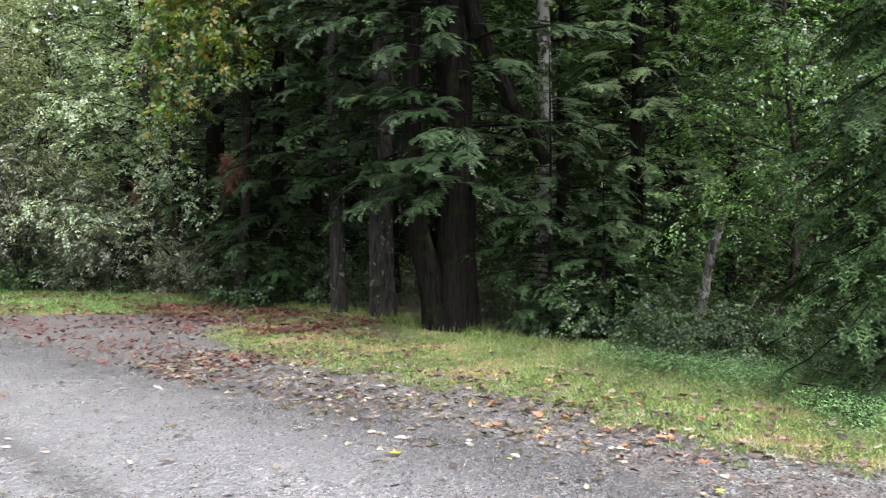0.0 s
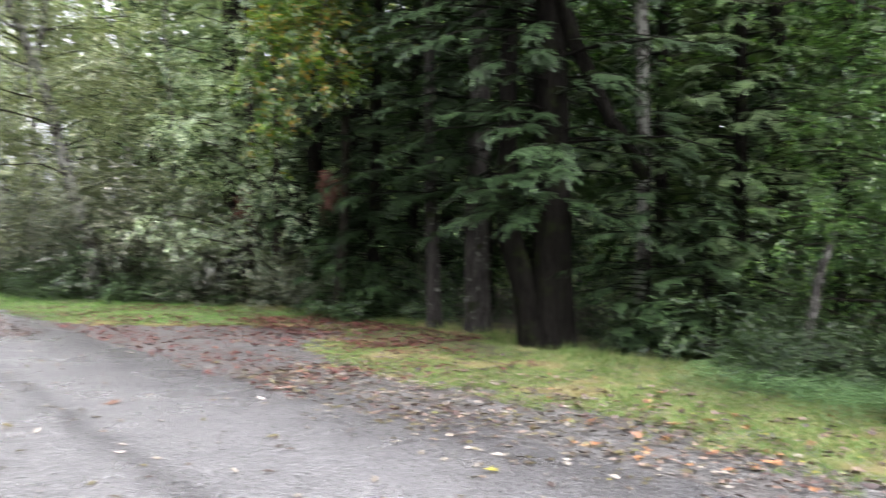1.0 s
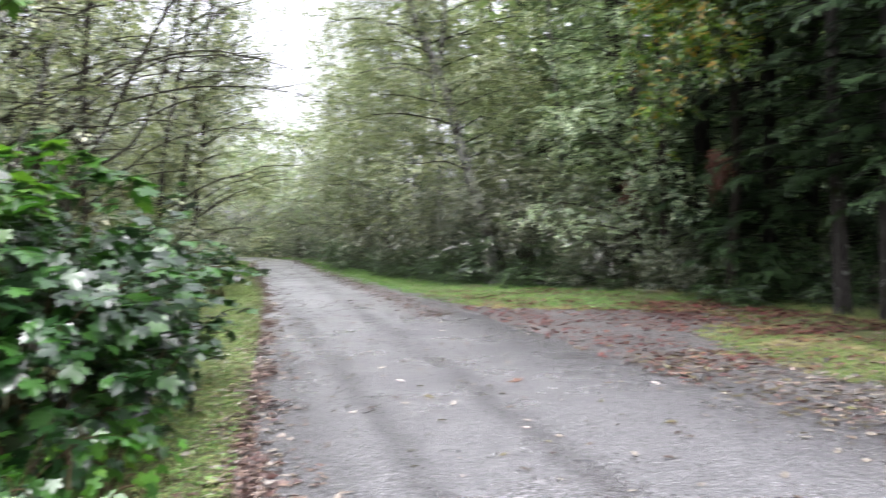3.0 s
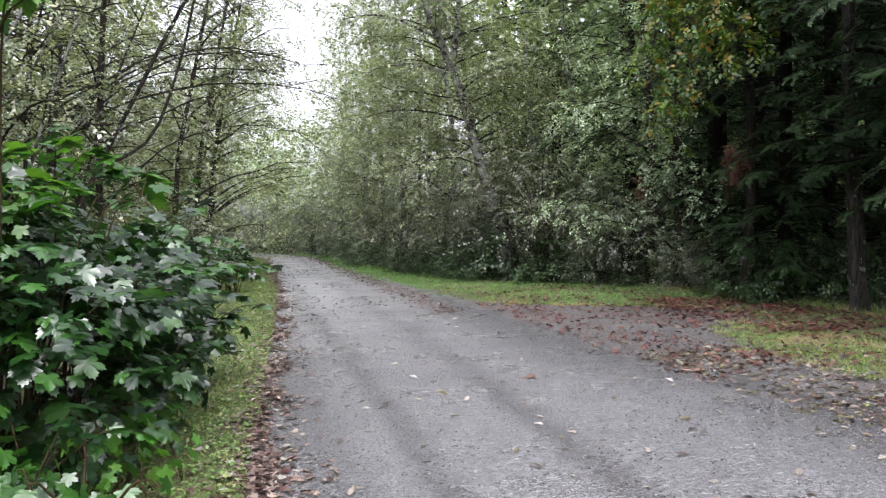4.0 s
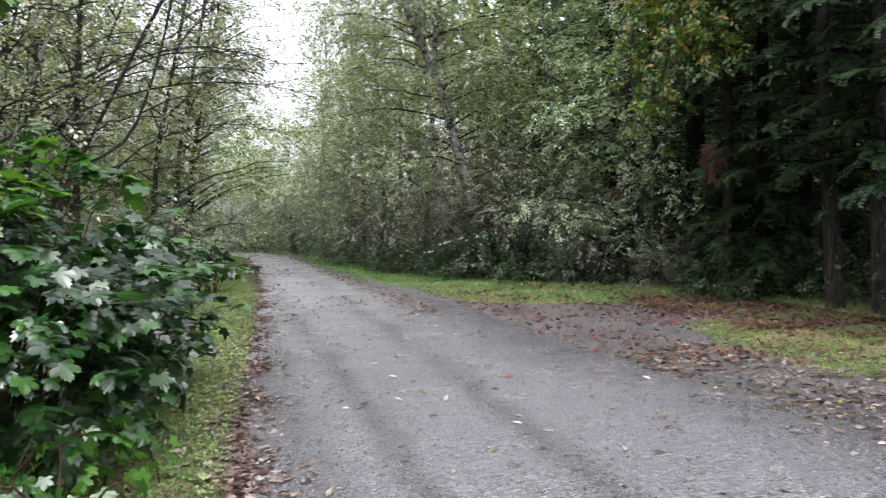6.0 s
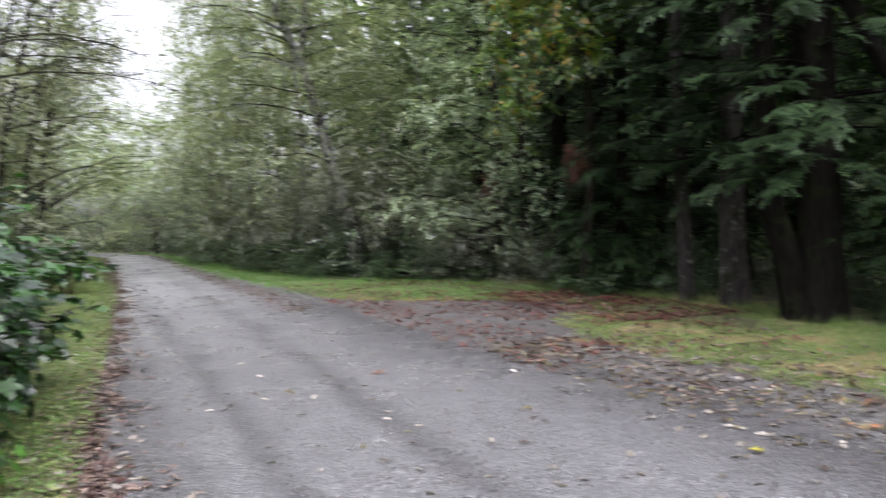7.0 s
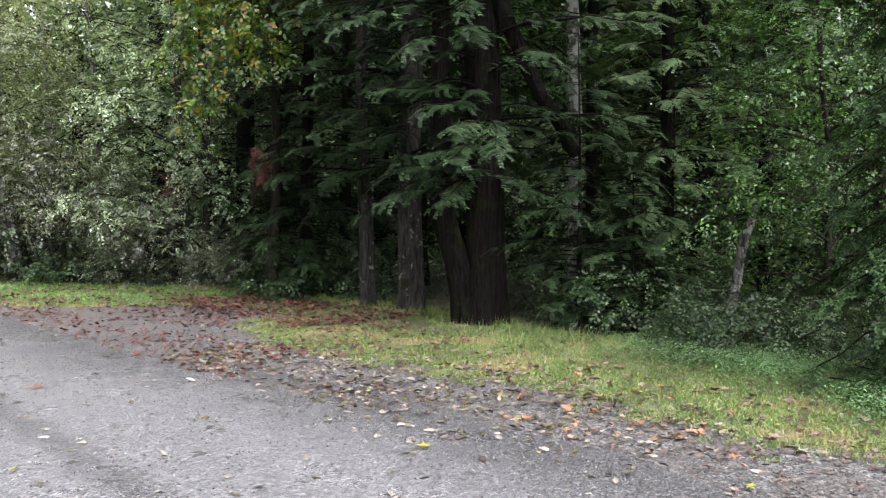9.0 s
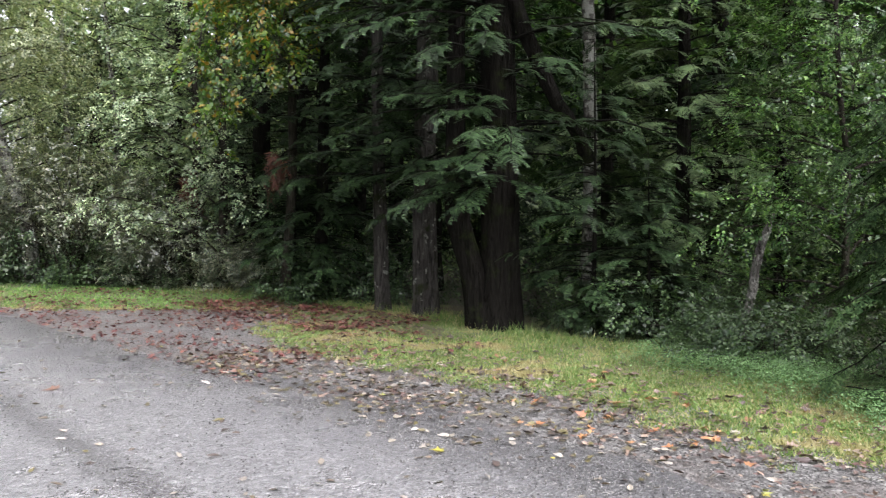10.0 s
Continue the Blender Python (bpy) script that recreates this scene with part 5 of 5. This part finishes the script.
herbs = new("ground_herbs", mesh_of("ground_herbs", *scatter(KITE_V, KITE_F, p, turns(np.column_stack([r.normal(0, 1, (m, 2)), r.normal(0, 0.3, m)]), np.array([0, 0, 1.0]) + r.normal(0, 0.35, (m, 3))), r.uniform(0.013, 0.028, m)), M_HERB))
tagged(herbs, "soft pale green herbs carpeting the edge of the grass", "herbs", "", "stuff")

r = np.random.default_rng(96)
a = np.concatenate([3.2 + 20 * r.random(12500) ** 1.2 + r.normal(0, 0.7, 12500), r.uniform(-7, 3.5, 2500)])
s = left_edge(a) - 0.8 * r.random(15000) + 0.05
p = np.column_stack([rc(a, s), 0.02 + 0.09 * r.random(15000)])
herbs = new("ground_herbs", mesh_of("ground_herbs", *scatter(KITE_V, KITE_F, p, turns(np.column_stack([r.normal(0, 1, (15000, 2)), r.normal(0, 0.3, 15000)]), np.array([0, 0, 1.0]) + r.normal(0, 0.35, (15000, 3))), r.uniform(0.02, 0.045, 15000)), M_GRASS_SOFT))
tagged(herbs, "low green clover and herbs beside the road", "herbs", "", "stuff")

# ---------- the glossy bush beside the road ----------
LOBED = [lobed_leaf(0.18, 0.1), lobed_leaf(0.32, 0.04), lobed_leaf(0.1, -0.1)]
LOBED_FAR = [lobed_leaf(0.18, 0.1, False), lobed_leaf(0.32, 0.04, False), lobed_leaf(0.1, -0.1, False)]


def lobed_bush(name, place, lumps, label, seed, leaf, density, nearest=0, mat=None, sprigs=0):
    """Arching stems with large lobed leaves; lumps are (x, y, z, radius)."""
    r = np.random.default_rng(seed)
    bush = thing(name, place, label, "shrub")
    wood, P, W, U = [], [], [], []
    for cx, cy, cz, cr in lumps:
        n = int(density * cr * cr)
        d = unit(r.normal(0, 1, (n, 3)))
        d[:, 2] = np.where(d[:, 2] < -0.5, -d[:, 2], d[:, 2])
        q = np.array([cx, cy, cz]) + d * (cr * r.uniform(0.3, 1.08, n))[:, None] * np.array([1, 1, 0.8])
        P.append(q)
        high = np.clip((q[:, 2] - 0.35) / 0.7, 0, 1)[:, None]  # lower leaves hang, upper ones lie open to the sky
        W.append(d * np.array([1, 1, 0.1]) + r.normal(0, 0.45, (n, 3)) * np.array([1, 1, 0.5]) + np.array([0, 0, -1.0]) * (0.8 - 0.42 * high))
        U.append(np.array([0, 0, 1.0]) * (0.35 + 0.65 * high) + d * np.array([1, 1, 0.4]) * 0.4 + r.normal(0, 0.27, (n, 3)))
        for k in range(max(3, int(cr * 14))):
            e = q[int(r.integers(0, n))]
            root = np.array([cx * 0.55 + r.normal(0, 0.15), cy * 0.55 + r.normal(0, 0.15), -0.05])
            mid = root * 0.4 + e * 0.6 + np.array([0, 0, 0.25 * (e[2] + 0.2)])
            wood.append(tube(curve_path([root, mid, e], 9, 0.008, r), np.linspace(0.012, 0.003, 9), 5))
    for k in range(sprigs):  # shoots that stand out of the dome, with leaves on both sides
        cx, cy, cz, cr = lumps[int(r.integers(0, len(lumps)))]
        out = unit(np.array([r.normal(0, 1), r.normal(0, 1), r.uniform(0.1, 1.2)]))
        root = np.array([cx, cy, cz])
        end = root + out * cr * r.uniform(1.35, 1.8)
        line = curve_path([root, root * 0.4 + end * 0.6 + (0, 0, 0.12), end], 9, 0.006, r)
        wood.append(tube(line, np.linspace(0.007, 0.002, 9), 4))
        m = int(r.integers(7, 12))
        u = np.linspace(3, 8, m)
        i = np.clip(u.astype(int), 0, 7)
        at = line[i] + (line[i + 1] - line[i]) * (u - i)[:, None]
        sidev = np.cross(out, [0, 0, 1.0]) * np.where(np.arange(m) % 2, 1, -1)[:, None]
        P.append(at)
        W.append(sidev + out * 0.6 + np.array([0, 0, -0.25]) + r.normal(0, 0.2, (m, 3)))
        U.append(np.array([0, 0, 1.0]) + r.normal(0, 0.25, (m, 3)))
    P, W, U = map(np.concatenate, (P, W, U))
    keep = P[:, 2] > 0.08
    P, W, U = P[keep], W[keep], U[keep]
    rot = turns(W, U)
    size = leaf * r.uniform(0.55, 1.2, len(P))
    tagged(piece("branchwork", mesh_of("branchwork", *join(wood), M_STEM, True), bush), kind="stuff")
    meshes = [mesh_of("leaf", np.array(v), np.array(f), mat or M_MAPLE) for v, f in LOBED]
    order = np.argsort(np.linalg.norm(P + np.array(place) - np.array([-1.5, 1.5, 1.5]), axis=1))
    for k in order[:nearest]:
        ob = piece("leaf", meshes[int(k) % 3], bush)
        ob.matrix_basis = Matrix.Translation(P[k]) @ Matrix(rot[k]).to_4x4() @ Matrix.Scale(float(size[k]), 4)
    rest = order[nearest:]
    parts = [scatter(*LOBED_FAR[i], P[rest[i::3]], rot[rest[i::3]], size[rest[i::3]]) for i in range(3)]
    rest_ob = piece("foliage", mesh_of("foliage", *join(parts), mat or M_MAPLE), bush)
    tagged(rest_ob, kind="stuff")
    return bush


BUSH = [(4.6, -1.15, 0.25, 0.34), (5.3, -1.1, 0.3, 0.42), (6.2, -1.0, 0.35, 0.45), (5.2, -1.05, 0.95, 0.5), (5.7, -0.95, 1.05, 0.5), (6.4, -0.9, 1.05, 0.55), (7.1, -0.95, 1.0, 0.65), (8.0, -1.1, 0.95, 0.75), (7.2, -1.0, 0.4, 0.5), (8.2, -0.95, 0.4, 0.55), (9.2, -1.5, 0.95, 0.8), (5.7, -1.75, 1.25, 0.72), (6.6, -1.75, 1.45, 0.72), (7.8, -2.05, 1.55, 0.75), (6.4, -2.3, 1.75, 0.6), (5.0, -1.9, 0.6, 0.7), (4.9, -1.7, 1.2, 0.5), (7.4, -0.95, 1.3, 0.48), (8.3, -0.9, 1.15, 0.5), (8.6, -0.6, 0.5, 0.45), (7.0, -0.65, 0.6, 0.34), (5.9, -0.6, 0.55, 0.28)]
lobed_bush("maple_bush", spot(6.2, -1.7), [(float(rc(a, s)[0]) + 7.9 * R2, float(rc(a, s)[1]) - 4.5 * R2, z, q) for a, s, z, q in BUSH],
           "large glossy green bush with broad lobed leaves", 101, 0.124, 640, 290, None, 130)
lobed_bush("maple_bush", spot(5.8, -2.1), [(0.5, 0.3, 1.62, 0.34), (0.0, 0.0, 1.95, 0.42), (-0.45, 0.3, 2.0, 0.36), (-0.9, 0.6, 1.95, 0.4), (0.45, -0.35, 1.9, 0.36), (0.2, -0.2, 1.5, 0.4), (1.12, 0.06, 2.78, 0.24), (0.1, 0.95, 1.9, 0.26), (0.45, 1.4, 1.78, 0.16)], "bright green shoots rising above the glossy bush, backlight put into their colour", 104, 0.145, 240, 0, M_MAPLE_BRIGHT, 44)
lobed_bush("maple_bush", spot(20.3, -0.62), [(0, 0, 0.6, 0.62), (-0.35, -0.35, 0.7, 0.6), (0.2, 0.25, 0.5, 0.5), (-0.7, -0.6, 0.5, 0.6), (0.1, 0.1, 0.95, 0.4)], "small glossy lobed-leaf bush at the roadside", 102, 0.16, 240)
lobed_bush("bramble", spot(4.6, -0.8), [(0, 0, 0.22, 0.42), (0.25, -0.1, 0.16, 0.34), (-0.35, 0.35, 0.25, 0.42), (-0.1, -0.35, 0.28, 0.4), (-0.75, 0.75, 0.2, 0.36)], "low yellow-green bramble at the foot of the bush", 103, 0.10, 130, 0, M_MAPLE_BRIGHT)

# ---------- single fallen leaves on the asphalt ----------
SINGLE = [mesh_of("fallen_leaf", np.array(v), np.array(f), mt) for v, f, mt in [(CURL_V, CURL_F, M_LEAF_PALE), (*LEAF_SHAPES[0], M_LITTER), (CURL_V, CURL_F, M_LEAF_DARK), (*LEAF_SHAPES[2], M_LEAF_YELLOW)]]
TEXT = ["pale curled fallen leaf lying on asphalt", "red-brown lobed fallen leaf lying on asphalt", "dark curled fallen leaf lying on asphalt", "yellow-green lobed fallen leaf lying on asphalt"]
r = np.random.default_rng(111)
spots = [(float(q), float(w), int(k)) for q, w, k in zip(2.4 + 12 * r.random(290) ** 1.3, r.uniform(0.35, 4.3, 290), r.choice([0, 0, 0, 0, 0, 0, 0, 0, 0, 0, 2, 2, 2, 2, 2, 2], 290))]
spots += [(4.1, 3.78, 3), (7.87, 2.59, 1)]
for q, w, k in spots:
    ob = new("fallen_leaf", SINGLE[k])
    x, y, z = spot(q, w, 0.028)
    big = 0.16 if (q, w) == (7.87, 2.59) else 0.105 if (q, w) == (4.1, 3.78) else float(r.uniform(0.05, 0.095))
    ob.matrix_basis = pose(x, y, z, float(r.normal(0, 9)), float(r.normal(0, 9)), float(r.uniform(0, 360))) @ Matrix.Scale(big, 4)
    tagged(ob, TEXT[k], "leaf", "fallen leaves on the road")
